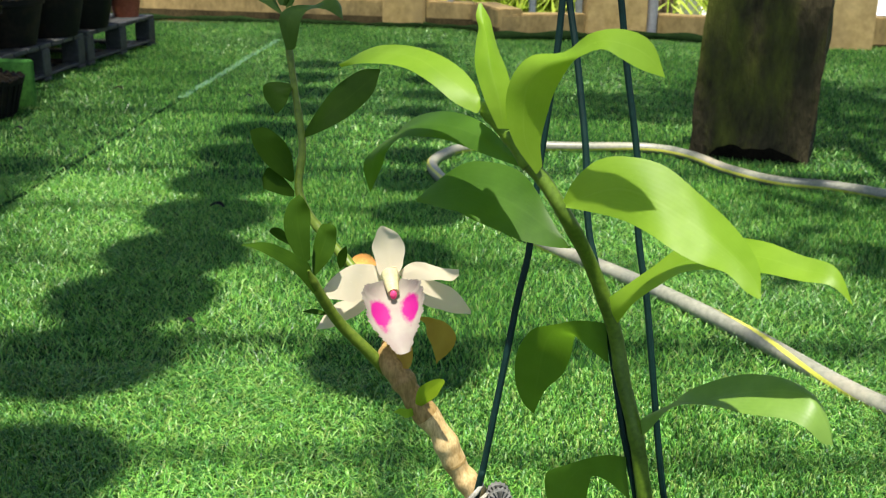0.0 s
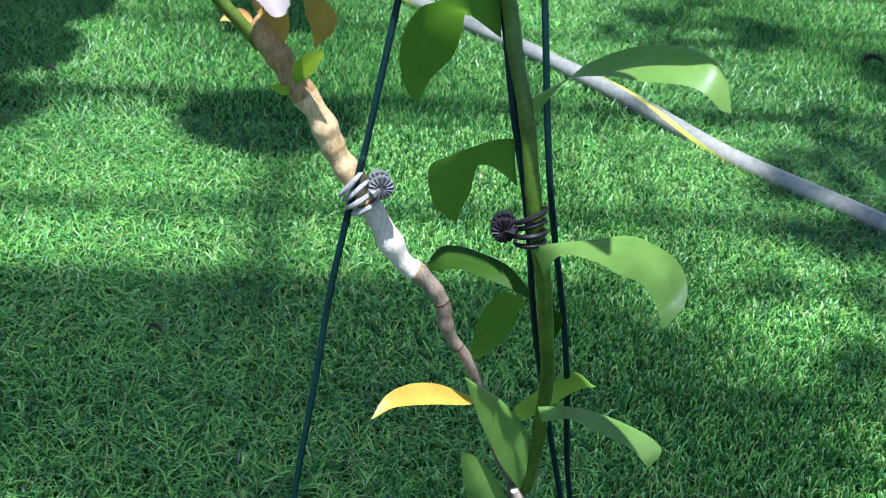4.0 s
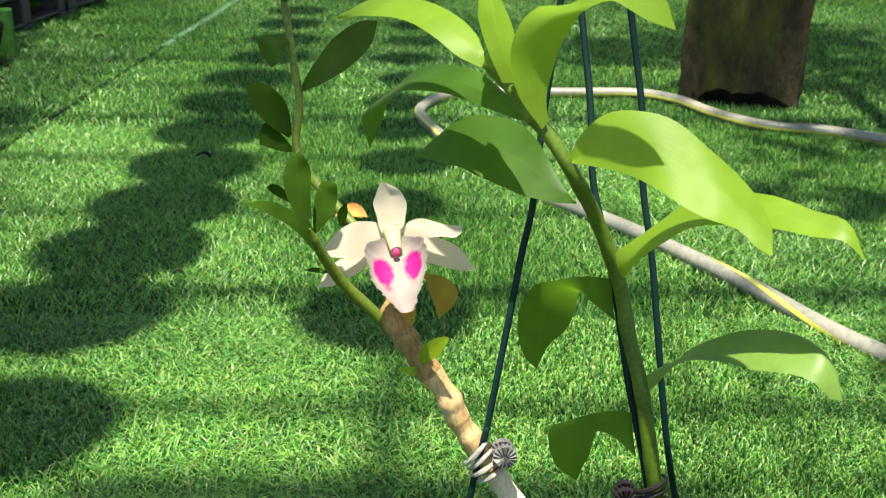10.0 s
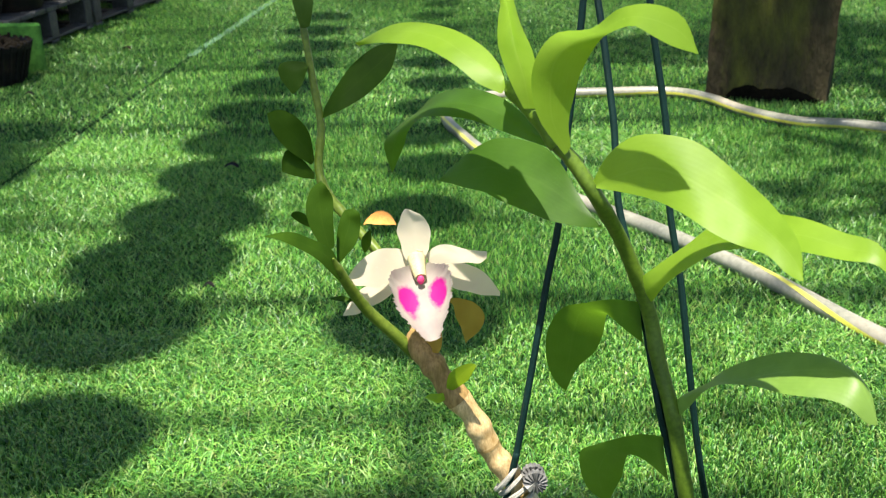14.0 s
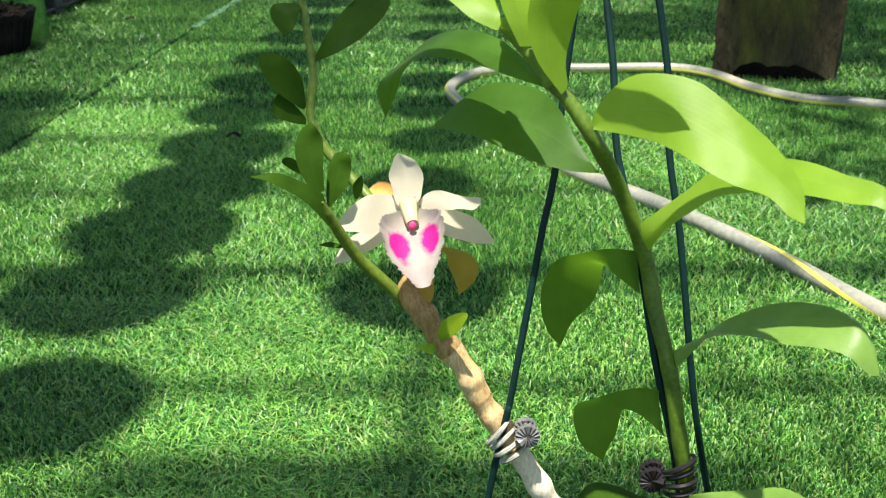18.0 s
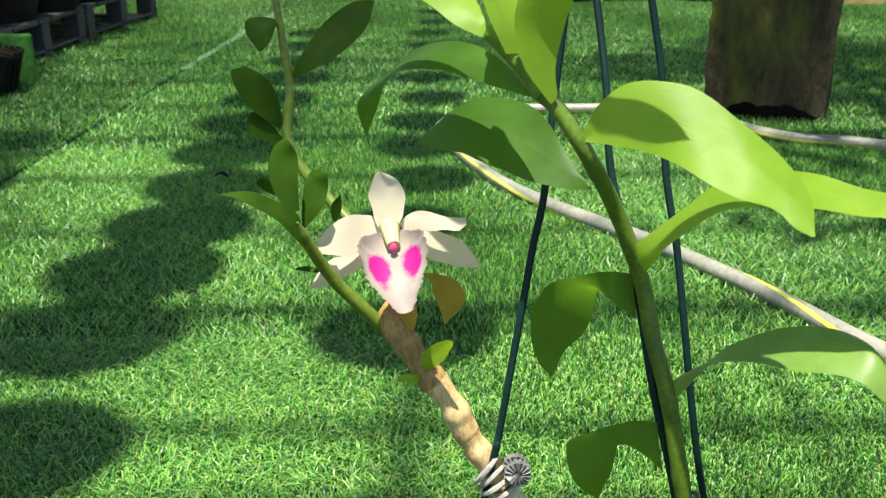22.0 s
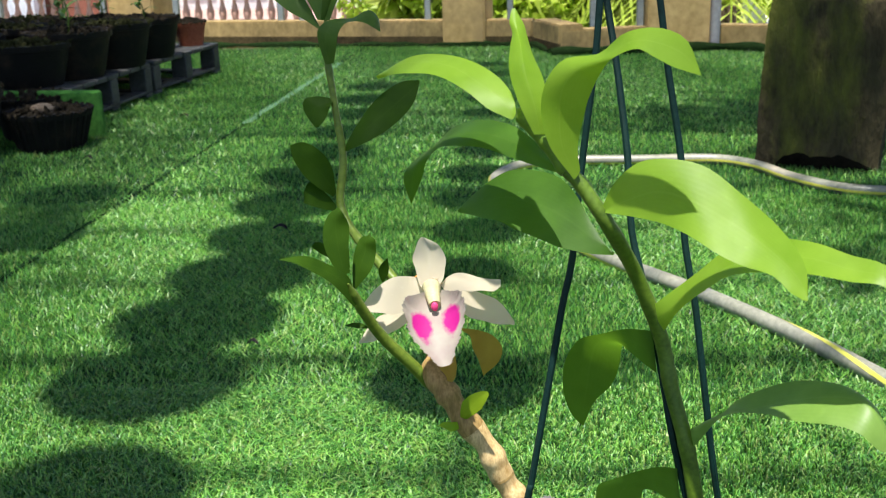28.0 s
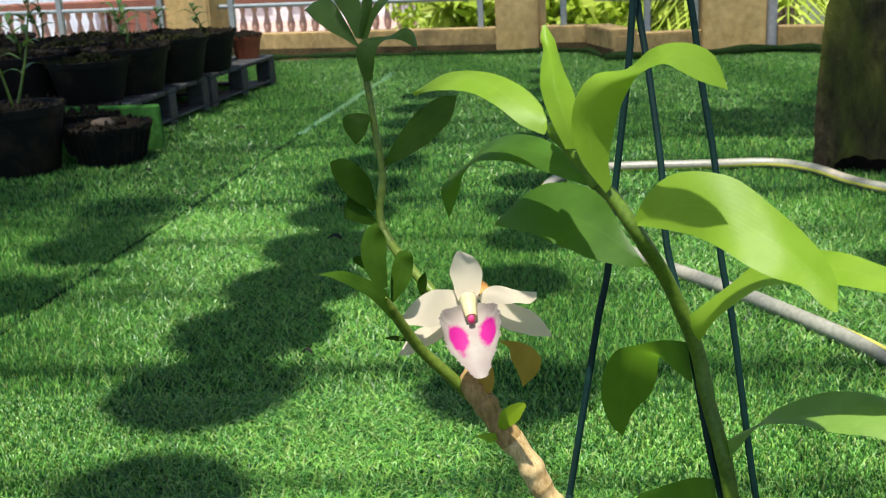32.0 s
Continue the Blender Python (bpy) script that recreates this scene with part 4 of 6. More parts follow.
for k in range(88):
    y = 2.95 + SLANT + 0.025 * k
    box(-3.3, y, RACK + 0.05, 2.9, y + 0.0075, RACK + 0.055, bm=bm)
for k in range(36):
    y = 2.05 + SLANT + 0.025 * k
    box(-3.3, y, RACK + 0.05, -1.05, y + 0.013, RACK + 0.055, bm=bm)
tagged(part("shade_lath", bm, PALLET, rack, "unseen lath added overhead to dim the far turf and pots", smooth=False), kind="stuff")
for x, y in ((-3.2, -2.9), (2.2, -2.9), (-3.2, 4.9), (2.2, 4.25)):
    part("leg", tube([(x, y, -0.012), (x, y, RACK)], 0.022, 8), RAIL, rack)
HANG = 2.3
proto = None
REACH = Vector((SUN.x / SUN.z, SUN.y / SUN.z, 0)) * HANG
ROWS = [(-0.435 + 0.02 * (k == 0) + 0.012 * math.sin(5 * k), y, (1.42, 1.19)[k > 0] - 0.022 * k) for k, y in enumerate((0.975, 1.26, 1.49, 1.70, 1.93, 2.17, 2.44, 2.71, 2.99, 3.27, 3.55, 3.84))]
ROWS += [(-0.05 + 0.015 * math.sin(4 * k), y, (1.05, 0.90)[k > 0] - 0.022 * k) for k, y in enumerate((1.26, 1.70, 1.96, 2.20, 2.45, 2.71, 2.98, 3.26, 3.54, 3.82, 4.1, 4.4))]
ROWS += [(-0.92, 1.66, 0.95), (-0.90, 1.95, 1.05), (-0.95, 2.28, 1.0)]
for k, (x, y, size) in enumerate(ROWS):
    at = Vector((x, y, HANG - 0.13)) + REACH
    if proto is None:
        proto = empty("hanging_pot", (0, 0, 0), "black plastic hanging pot on thin wires under the rack", "hanging pot", "hanging pots overhead")
        part("pot", lathe([(0.0, 0.0), (0.075, 0.0), (0.105, 0.12), (0.112, 0.13), (0.098, 0.13), (0.0, 0.11)], 20), POT_BLACK, proto, local=True)
        for j in range(3):
            a = 2.1 * j
            part("wire", tube([(0.105 * math.cos(a), 0.105 * math.sin(a), 0.13), (0, 0, RACK - HANG + 0.13)], 0.0015, 5), WIRE, proto, local=True)
        rng = np.random.default_rng(21)
        part("foliage", leaf_cloud([(0.05, 0.03, 0.17, 0.05), (-0.06, 0.04, 0.18, 0.05), (0.01, -0.06, 0.16, 0.05), (-0.02, 0.06, 0.20, 0.05), (0.0, 0.0, 0.24, 0.08)], 26, 0.045, rng), FOLIAGE, proto, "loose green leaves", local=True)
        proto.location = at
    else:
        copy_thing(proto, Matrix.Translation(at) @ Matrix.Rotation(k * 1.7, 4, "Z") @ Matrix.Diagonal((size, size, 1, 1)))

def shade_tree(x, y, z, clumps, count, seed, label):
    """An unseen tree added beside the terrace; its limbs reach over to shade it."""
    ob = empty("tree", (x, y, -4), label, "tree", "garden trees")
    part("trunk", tube([(x, y, -4), (x + 0.05, y, -1), (x, y, z)], lambda s: 0.16 - 0.06 * s, 10, 9), TREE_BARK, ob)
    rng = np.random.default_rng(seed)
    for cx, cy, r in clumps:
        tip = Vector((cx, cy, z + 0.3))
        part("limb", tube([(x, y, z - 0.1), Vector((x, y, z)).lerp(tip, 0.5) + Vector((0, 0, 0.15)), tip], lambda s: 0.05 - 0.04 * s, 7, 8), TREE_BARK, ob)
    part("crown", leaf_cloud([(cx, cy, z + 0.3, r) for cx, cy, r in clumps], count, 0.11, rng), FOLIAGE, ob)


def shade_at(x, y, z):
    return x + SUN.x / SUN.z * z, y + SUN.y / SUN.z * z


# Leaf clumps set by where their shade has to fall on the terrace.
shade_tree(5.6, 0.8, 2.8, [(*shade_at(x, y, 3.1), r) for x, y, r in ((1.0, 2.85, 0.32), (1.35, 2.2, 0.34), (0.78, 2.15, 0.16), (1.7, 1.6, 0.5), (0.95, 1.55, 0.16), (0.62, 1.75, 0.12), (0.85, 1.15, 0.13), (0.60, 1.02, 0.08), (1.05, 3.35, 0.40), (0.62, 3.15, 0.28), (0.68, 1.24, 0.13), (0.60, 1.00, 0.09), (0.55, 0.84, 0.11), (0.73, 2.52, 0.13), (0.69, 2.61, 0.10))], 2300, 31, "unseen leafy tree added to dapple the terrace with shade")
shade_tree(-5.6, 2.4, 2.8, [(*shade_at(x, y, 3.1), r) for x, y, r in ((-0.86, 1.75, 0.10), (-0.95, 2.1, 0.12), (-1.3, 2.45, 0.2), (-1.35, 3.1, 0.33), (-1.6, 3.8, 0.45), (-1.7, 2.9, 0.45), (-1.5, 2.2, 0.35))], 1100, 32, "unseen leafy tree added to dapple the terrace with shade")

# ---- orchid in its pot ----
GREEN_CANE = [(0.1069, 0.388, 0.1659), (0.109, 0.383, 0.184), (0.11, 0.379, 0.207), (0.109, 0.373, 0.232), (0.107, 0.366, 0.258), (0.103, 0.361, 0.279), (0.097, 0.354, 0.309), (0.09, 0.349, 0.336), (0.086, 0.349, 0.356), (0.082, 0.352, 0.378), (0.077, 0.358, 0.397), (0.073, 0.362, 0.416), (0.0633, 0.36, 0.4405), (0.0525, 0.349, 0.4611), (0.044, 0.352, 0.474), (0.039, 0.354, 0.479), (0.035, 0.357, 0.485), (0.03, 0.36, 0.491), (0.025, 0.363, 0.496), (0.022, 0.365, 0.498)]
BARE_CANE = [(0.1053, 0.39, 0.1659), (0.0947, 0.388, 0.1997), (0.0784, 0.38, 0.2489), (0.0659, 0.377, 0.2707), (0.0609, 0.376, 0.2876), (0.0521, 0.376, 0.2987), (0.0443, 0.376, 0.305), (0.0339, 0.375, 0.3232), (0.0257, 0.375, 0.3374), (0.0168, 0.376, 0.3506), (0.0101, 0.376, 0.365), (0.0017, 0.377, 0.3763), (-0.0055, 0.38, 0.3866), (-0.0108, 0.384, 0.3934), (-0.0088, 0.392, 0.3962), (-0.0134, 0.397, 0.4065)]
SHOOT_LOW = [(-0.0115, 0.384, 0.388), (-0.0193, 0.382, 0.3977), (-0.0296, 0.379, 0.4103), (-0.0369, 0.373, 0.4256), (-0.0395, 0.369, 0.4344)]
SHOOT_HIGH = [(-0.0128, 0.397, 0.4028), (-0.0189, 0.398, 0.4159), (-0.0263, 0.402, 0.4248), (-0.0382, 0.415, 0.4336), (-0.0472, 0.427, 0.4408), (-0.051, 0.433, 0.4497), (-0.0499, 0.44, 0.4656), (-0.0526, 0.446, 0.482), (-0.056, 0.452, 0.5036), (-0.0581, 0.455, 0.5181)]
LIP = [(-0.0092, 0.378, 0.4252), (-0.0083, 0.3715, 0.4210), (-0.0066, 0.363, 0.4158), (-0.0038, 0.355, 0.4077)]
COLUMN = [(-0.0102, 0.382, 0.4290), (-0.0093, 0.377, 0.4268), (-0.0083, 0.3725, 0.4247)]
WIRES = [[(0.057, 0.415, 0.558), (0.054, 0.41, 0.535), (0.052, 0.405, 0.512), (0.049, 0.4, 0.489), (0.046, 0.396, 0.465), (0.043, 0.388, 0.438), (0.039, 0.383, 0.42), (0.035, 0.378, 0.398), (0.031, 0.374, 0.376), (0.027, 0.371, 0.353), (0.026, 0.37, 0.349), (0.021, 0.37, 0.323), (0.016, 0.369, 0.293), (0.012, 0.368, 0.259), (0.008, 0.367, 0.228), (0.004, 0.366, 0.195)],
    [(0.054, 0.42, 0.558), (0.056, 0.415, 0.534), (0.059, 0.405, 0.512), (0.061, 0.398, 0.495), (0.063, 0.39, 0.475), (0.064, 0.382, 0.451), (0.067, 0.376, 0.436), (0.07, 0.37, 0.423), (0.073, 0.364, 0.407), (0.0769, 0.356, 0.383), (0.0799, 0.354, 0.369), (0.0849, 0.352, 0.348), (0.0899, 0.354, 0.324), (0.095, 0.361, 0.298), (0.101, 0.367, 0.272), (0.11, 0.372, 0.237), (0.122, 0.378, 0.192)],
    [(0.071, 0.42, 0.557), (0.076, 0.415, 0.532), (0.079, 0.408, 0.506), (0.084, 0.4, 0.472), (0.085, 0.392, 0.444), (0.089, 0.386, 0.419), (0.092, 0.382, 0.395), (0.096, 0.379, 0.364), (0.1, 0.378, 0.339), (0.106, 0.379, 0.311), (0.114, 0.381, 0.277), (0.121, 0.384, 0.241), (0.126, 0.387, 0.207), (0.132, 0.39, 0.175)]]
CLIPS = [(0.0255, 0.372, 0.3353), (0.0876, 0.348, 0.3354)]
POT_AT = (0.106, 0.386, 0.0)
pot = empty("orchid_pot", POT_AT, "shallow black plastic orchid pot standing on the turf", "flower pot")
part("pot", lathe([(0.0, 0.002), (0.095, 0.0), (0.112, 0.045), (0.116, 0.047), (0.118, 0.057), (0.112, 0.057), (0.108, 0.046)], 36, at=POT_AT), POT_BLACK, pot)
part("planting_mix", lathe([(0.109, 0.047), (0.06, 0.055), (0.001, 0.058)], 24, at=POT_AT), BARK, pot)

orchid = empty("orchid", (0.106, 0.386, 0.056), "dendrobium orchid with one white and magenta flower and green canes", "orchid")


def knotted(base, tip, count, swell, power=1.0):
    """Radius along a cane with rings at its nodes."""
    def r(s):
        ph = (s * count) % 1.0
        ring = math.exp(-((min(ph, 1 - ph)) / 0.10) ** 2)
        return (base + (tip - base) * s ** power) * (1 + swell * ring)
    return r


root = (0.107, 0.392, 0.054)
stem = glide([root] + GREEN_CANE, 150)
stem_r = knotted(0.0032, 0.0022, 16, 0.09, 1.5)
part("cane", tube(stem[:120], lambda s: stem_r(s * 119 / 149), 14), CANE, orchid, "thick green leafy cane")
part("sheath", tube(stem[119:], lambda s: stem_r(119 / 149 + 0.2 * s) * (1.2 + 0.35 * s - 6.0 * max(0, s - 0.8)), 12), SHEATH, orchid, "olive leaf sheaths at the growing tip")


def bare_r(s):
    base = 0.0023 + 0.0023 * min(1, max(0, (s - 0.20) / 0.30))
    ph = (s * 15) % 1.0
    return base * (1 + 0.13 * math.exp(-((min(ph, 1 - ph)) / 0.15) ** 2) + 0.06 * math.sin(s * 70) + 0.04 * math.sin(s * 151))
old = glide([(0.1055, 0.394, 0.054)] + BARE_CANE, 170)
def stretch_of(name, lo, hi, skin, label):
    piece = old[lo:hi]
    part(name, tube(piece, lambda s: bare_r((lo + s * (hi - lo)) / 170), 14), skin, orchid, label)
stretch_of("cane", 0, 68, CANE_GREY, "thin grey dried lower stretch of the old cane")
stretch_of("cane", 67, 92, CANE_DRY, "pale bleached stretch of the old leafless cane")
stretch_of("cane", 91, 124, CANE_TAN, "tan papery stretch of the old leafless cane")
stretch_of("cane", 123, 170, CANE_BROWN, "brown dried top of the old cane behind the flower")
for k in (22, 38, 52, 66, 91, 107, 123, 138):
    ahead = (old[k + 1] - old[k - 1]).normalized() * 0.0005
    part("node_ring", tube([old[k] - ahead, old[k] + ahead], bare_r(k / 170) * 1.03, 14), CANE_BROWN if k > 60 else CANE_NODE, orchid, "dark ring at a node of the old cane")
part("shoot", tube(SHOOT_LOW, lambda s: 0.0026 - 0.0008 * s - 0.0014 * max(0, s - 0.85) / 0.15, 12, 50), CANE_OLIVE, orchid, "short green side shoot")
part("shoot", tube(SHOOT_HIGH, knotted(0.0023, 0.0013, 8, 0.14), 12, 90), CANE_OLIVE, orchid, "slim upright green side shoot")
p = Vector((0.1055, 0.375, 0.178))
part("husk", tube([p + Vector((0, 0.008, -0.03)), p, p + Vector((-0.004, -0.002, 0.012))], lambda s: 0.0048 - 0.0030 * s, 10, 10), HUSK, orchid, "papery dry sheath at the foot of the canes")

LEAVES = []


def leaf(points, width, side_base, side_tip, skin, fold, shape):
    LEAVES.append(part("leaf", blade(points, width, side_base, side_tip, fold, shape, 26, 10, seed=len(LEAVES)), skin, orchid, "yellowed leaf" if skin is LEAF_YELLOW else "tan withering leaf" if skin is LEAF_TAN else ""))


def lamina(far, mid, near, skin, rows=30, across=12, name="leaf", parent=None):
    """A broad leaf: a sheet stretched between its two margins over its midrib, with uv across and along."""
    bm = bmesh.new()
    uv = bm.loops.layers.uv.new("UVMap")
    a, m, b = (glide(edge, rows) for edge in (far, mid, near))
    grid = []
    for k in range(rows):
        row = []
        for j in range(across + 1):
            u = 2 * j / across - 1
            arm = (a[k] if u < 0 else b[k]) - m[k]
            bow = (a[k] + b[k]) / 2 - m[k]
            ripple = (0.05 if parent else 0.02) * math.sin(0.62 * k + 2.0 * len(LEAVES)) * u * u
            row.append(bm.verts.new(m[k] + (b[k] - a[k]) / 2 * u + bow * (0.45 * abs(u) + 0.55 * u * u) + arm * ripple))
        grid.append(row)
    for k in range(rows - 1):
        for j in range(across):
            f = bm.faces.new((grid[k][j], grid[k][j + 1], grid[k + 1][j + 1], grid[k + 1][j]))
            for loop, (i, l) in zip(f.loops, ((k, j), (k, j + 1), (k + 1, j + 1), (k + 1, j))):
                loop[uv].uv = (l / across, i / (rows - 1))
    LEAVES.append(part(name, bm, skin, parent or orchid, "white waxy " + name if parent else ""))


lamina([(0.041, 0.349, 0.477), (0.033, 0.351, 0.488), (0.03, 0.353, 0.5), (0.032, 0.351, 0.51), (0.038, 0.348, 0.517), (0.048, 0.343, 0.519), (0.055, 0.335, 0.526), (0.064, 0.329, 0.528), (0.072, 0.322, 0.525), (0.076, 0.318, 0.515)],
       [(0.042, 0.349, 0.478), (0.037, 0.35, 0.488), (0.036, 0.35, 0.499), (0.037, 0.347, 0.508), (0.042, 0.342, 0.515), (0.05, 0.337, 0.519), (0.057, 0.331, 0.524), (0.064, 0.326, 0.524), (0.071, 0.321, 0.521), (0.076, 0.318, 0.515)],
       [(0.043, 0.349, 0.48), (0.042, 0.349, 0.488), (0.044, 0.348, 0.498), (0.046, 0.344, 0.507), (0.049, 0.338, 0.515), (0.052, 0.333, 0.519), (0.058, 0.328, 0.522), (0.063, 0.324, 0.52), (0.069, 0.32, 0.517), (0.076, 0.318, 0.515)], LEAF)
lamina([(0.028, 0.356, 0.491), (0.023, 0.358, 0.501), (0.02, 0.363, 0.511), (0.02, 0.368, 0.518), (0.021, 0.371, 0.523), (0.02, 0.373, 0.527), (0.021, 0.376, 0.531)],
       [(0.03, 0.356, 0.491), (0.028, 0.357, 0.501), (0.025, 0.36, 0.511), (0.024, 0.364, 0.518), (0.023, 0.368, 0.523), (0.022, 0.372, 0.527), (0.022, 0.376, 0.531)],
       [(0.032, 0.356, 0.491), (0.033, 0.358, 0.5), (0.031, 0.363, 0.509), (0.028, 0.368, 0.516), (0.026, 0.371, 0.522), (0.025, 0.373, 0.526), (0.022, 0.376, 0.531)], LEAF)
lamina([(0.022, 0.358, 0.498), (0.021, 0.364, 0.503), (0.015, 0.372, 0.509), (0.006, 0.382, 0.513), (-0.004, 0.392, 0.514), (-0.014, 0.4, 0.513), (-0.021, 0.407, 0.51), (-0.027, 0.414, 0.506), (-0.032, 0.418, 0.503)],
       [(0.021, 0.358, 0.496), (0.017, 0.362, 0.502), (0.009, 0.369, 0.507), (0.001, 0.377, 0.511), (-0.008, 0.386, 0.512), (-0.015, 0.395, 0.511), (-0.022, 0.404, 0.509), (-0.028, 0.412, 0.505), (-0.032, 0.418, 0.503)],
       [(0.02, 0.358, 0.496), (0.013, 0.36, 0.499), (0.006, 0.365, 0.504), (-0.002, 0.37, 0.508), (-0.009, 0.378, 0.509), (-0.016, 0.388, 0.508), (-0.023, 0.4, 0.506), (-0.027, 0.41, 0.504), (-0.031, 0.418, 0.502)], LEAF)
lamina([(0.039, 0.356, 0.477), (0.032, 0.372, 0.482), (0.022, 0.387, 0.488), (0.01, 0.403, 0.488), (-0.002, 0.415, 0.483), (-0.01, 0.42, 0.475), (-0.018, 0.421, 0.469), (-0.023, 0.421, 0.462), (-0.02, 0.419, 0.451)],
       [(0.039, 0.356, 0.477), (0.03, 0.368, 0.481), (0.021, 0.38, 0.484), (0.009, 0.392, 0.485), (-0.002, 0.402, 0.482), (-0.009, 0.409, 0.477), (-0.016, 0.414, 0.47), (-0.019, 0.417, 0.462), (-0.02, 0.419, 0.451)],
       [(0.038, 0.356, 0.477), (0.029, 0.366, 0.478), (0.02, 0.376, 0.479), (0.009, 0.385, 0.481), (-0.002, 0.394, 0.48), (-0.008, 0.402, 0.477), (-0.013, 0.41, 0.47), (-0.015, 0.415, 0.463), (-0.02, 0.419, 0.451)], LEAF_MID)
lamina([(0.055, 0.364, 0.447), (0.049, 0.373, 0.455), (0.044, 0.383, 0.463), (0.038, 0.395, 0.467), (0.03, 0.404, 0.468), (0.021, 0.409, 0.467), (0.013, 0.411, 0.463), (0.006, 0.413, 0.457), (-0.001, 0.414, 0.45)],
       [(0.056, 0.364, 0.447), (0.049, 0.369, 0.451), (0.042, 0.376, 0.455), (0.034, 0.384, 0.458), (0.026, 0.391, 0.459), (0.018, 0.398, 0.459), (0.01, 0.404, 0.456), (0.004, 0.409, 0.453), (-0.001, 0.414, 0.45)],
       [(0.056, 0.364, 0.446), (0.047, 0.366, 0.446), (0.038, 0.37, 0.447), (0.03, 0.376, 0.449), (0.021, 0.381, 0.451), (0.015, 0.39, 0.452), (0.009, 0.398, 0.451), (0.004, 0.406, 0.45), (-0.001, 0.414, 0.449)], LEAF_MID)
lamina([(0.05, 0.348, 0.467), (0.054, 0.347, 0.476), (0.062, 0.346, 0.483), (0.072, 0.343, 0.485), (0.082, 0.339, 0.483), (0.092, 0.33, 0.476), (0.101, 0.318, 0.469), (0.106, 0.305, 0.461), (0.105, 0.295, 0.453)],
       [(0.05, 0.348, 0.466), (0.058, 0.344, 0.471), (0.067, 0.339, 0.475), (0.076, 0.333, 0.474), (0.085, 0.327, 0.47), (0.094, 0.32, 0.465), (0.1, 0.311, 0.461), (0.104, 0.302, 0.457), (0.105, 0.295, 0.453)],
       [(0.049, 0.348, 0.466), (0.059, 0.342, 0.466), (0.068, 0.334, 0.466), (0.075, 0.326, 0.464), (0.082, 0.318, 0.461), (0.09, 0.313, 0.458), (0.097, 0.306, 0.457), (0.101, 0.3, 0.454), (0.104, 0.295, 0.453)], LEAF)
lamina([(0.069, 0.36, 0.428), (0.076, 0.359, 0.434), (0.084, 0.354, 0.443), (0.092, 0.349, 0.452), (0.103, 0.341, 0.458), (0.114, 0.328, 0.461), (0.123, 0.316, 0.46), (0.131, 0.307, 0.459), (0.134, 0.298, 0.45)],
       [(0.071, 0.36, 0.422), (0.077, 0.356, 0.431), (0.084, 0.349, 0.44), (0.092, 0.341, 0.449), (0.102, 0.331, 0.455), (0.112, 0.32, 0.458), (0.122, 0.311, 0.457), (0.129, 0.304, 0.457), (0.134, 0.298, 0.45)],
       [(0.074, 0.36, 0.419), (0.078, 0.354, 0.429), (0.084, 0.344, 0.439), (0.091, 0.334, 0.448), (0.101, 0.322, 0.453), (0.11, 0.313, 0.455), (0.12, 0.306, 0.455), (0.128, 0.302, 0.455), (0.134, 0.298, 0.45)], LEAF)
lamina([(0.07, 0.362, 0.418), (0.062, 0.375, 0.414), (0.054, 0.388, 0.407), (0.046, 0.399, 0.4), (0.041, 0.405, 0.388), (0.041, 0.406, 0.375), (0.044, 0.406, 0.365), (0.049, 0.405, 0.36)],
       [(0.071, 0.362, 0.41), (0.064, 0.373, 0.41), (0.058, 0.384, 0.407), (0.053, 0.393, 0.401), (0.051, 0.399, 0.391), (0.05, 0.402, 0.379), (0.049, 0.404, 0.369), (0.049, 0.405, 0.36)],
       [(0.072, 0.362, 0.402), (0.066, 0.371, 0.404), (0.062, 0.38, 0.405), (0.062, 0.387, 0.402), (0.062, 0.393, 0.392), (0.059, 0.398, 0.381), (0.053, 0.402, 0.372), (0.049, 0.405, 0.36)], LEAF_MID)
lamina([(0.079, 0.354, 0.378), (0.085, 0.353, 0.385), (0.094, 0.35, 0.392), (0.1, 0.346, 0.4), (0.113, 0.338, 0.409), (0.125, 0.327, 0.413), (0.132, 0.318, 0.412), (0.135, 0.31, 0.408), (0.136, 0.304, 0.4)],
       [(0.081, 0.354, 0.376), (0.085, 0.35, 0.385), (0.093, 0.345, 0.394), (0.102, 0.338, 0.399), (0.113, 0.328, 0.407), (0.125, 0.319, 0.412), (0.131, 0.312, 0.412), (0.134, 0.307, 0.406), (0.136, 0.304, 0.4)],
       [(0.082, 0.354, 0.373), (0.086, 0.347, 0.383), (0.092, 0.339, 0.396), (0.102, 0.33, 0.401), (0.11, 0.318, 0.404), (0.121, 0.311, 0.406), (0.127, 0.306, 0.405), (0.132, 0.304, 0.401), (0.136, 0.304, 0.4)], LEAF_WAXY)
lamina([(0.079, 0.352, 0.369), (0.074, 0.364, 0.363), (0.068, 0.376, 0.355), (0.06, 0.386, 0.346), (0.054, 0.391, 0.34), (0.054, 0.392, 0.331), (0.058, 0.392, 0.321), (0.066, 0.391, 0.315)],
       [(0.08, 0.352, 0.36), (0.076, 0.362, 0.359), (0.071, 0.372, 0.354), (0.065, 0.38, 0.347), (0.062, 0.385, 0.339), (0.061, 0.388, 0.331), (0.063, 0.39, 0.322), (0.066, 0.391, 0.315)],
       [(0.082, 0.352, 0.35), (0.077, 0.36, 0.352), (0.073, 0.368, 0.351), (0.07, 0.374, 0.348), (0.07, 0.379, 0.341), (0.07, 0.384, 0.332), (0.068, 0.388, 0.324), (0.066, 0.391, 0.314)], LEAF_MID)
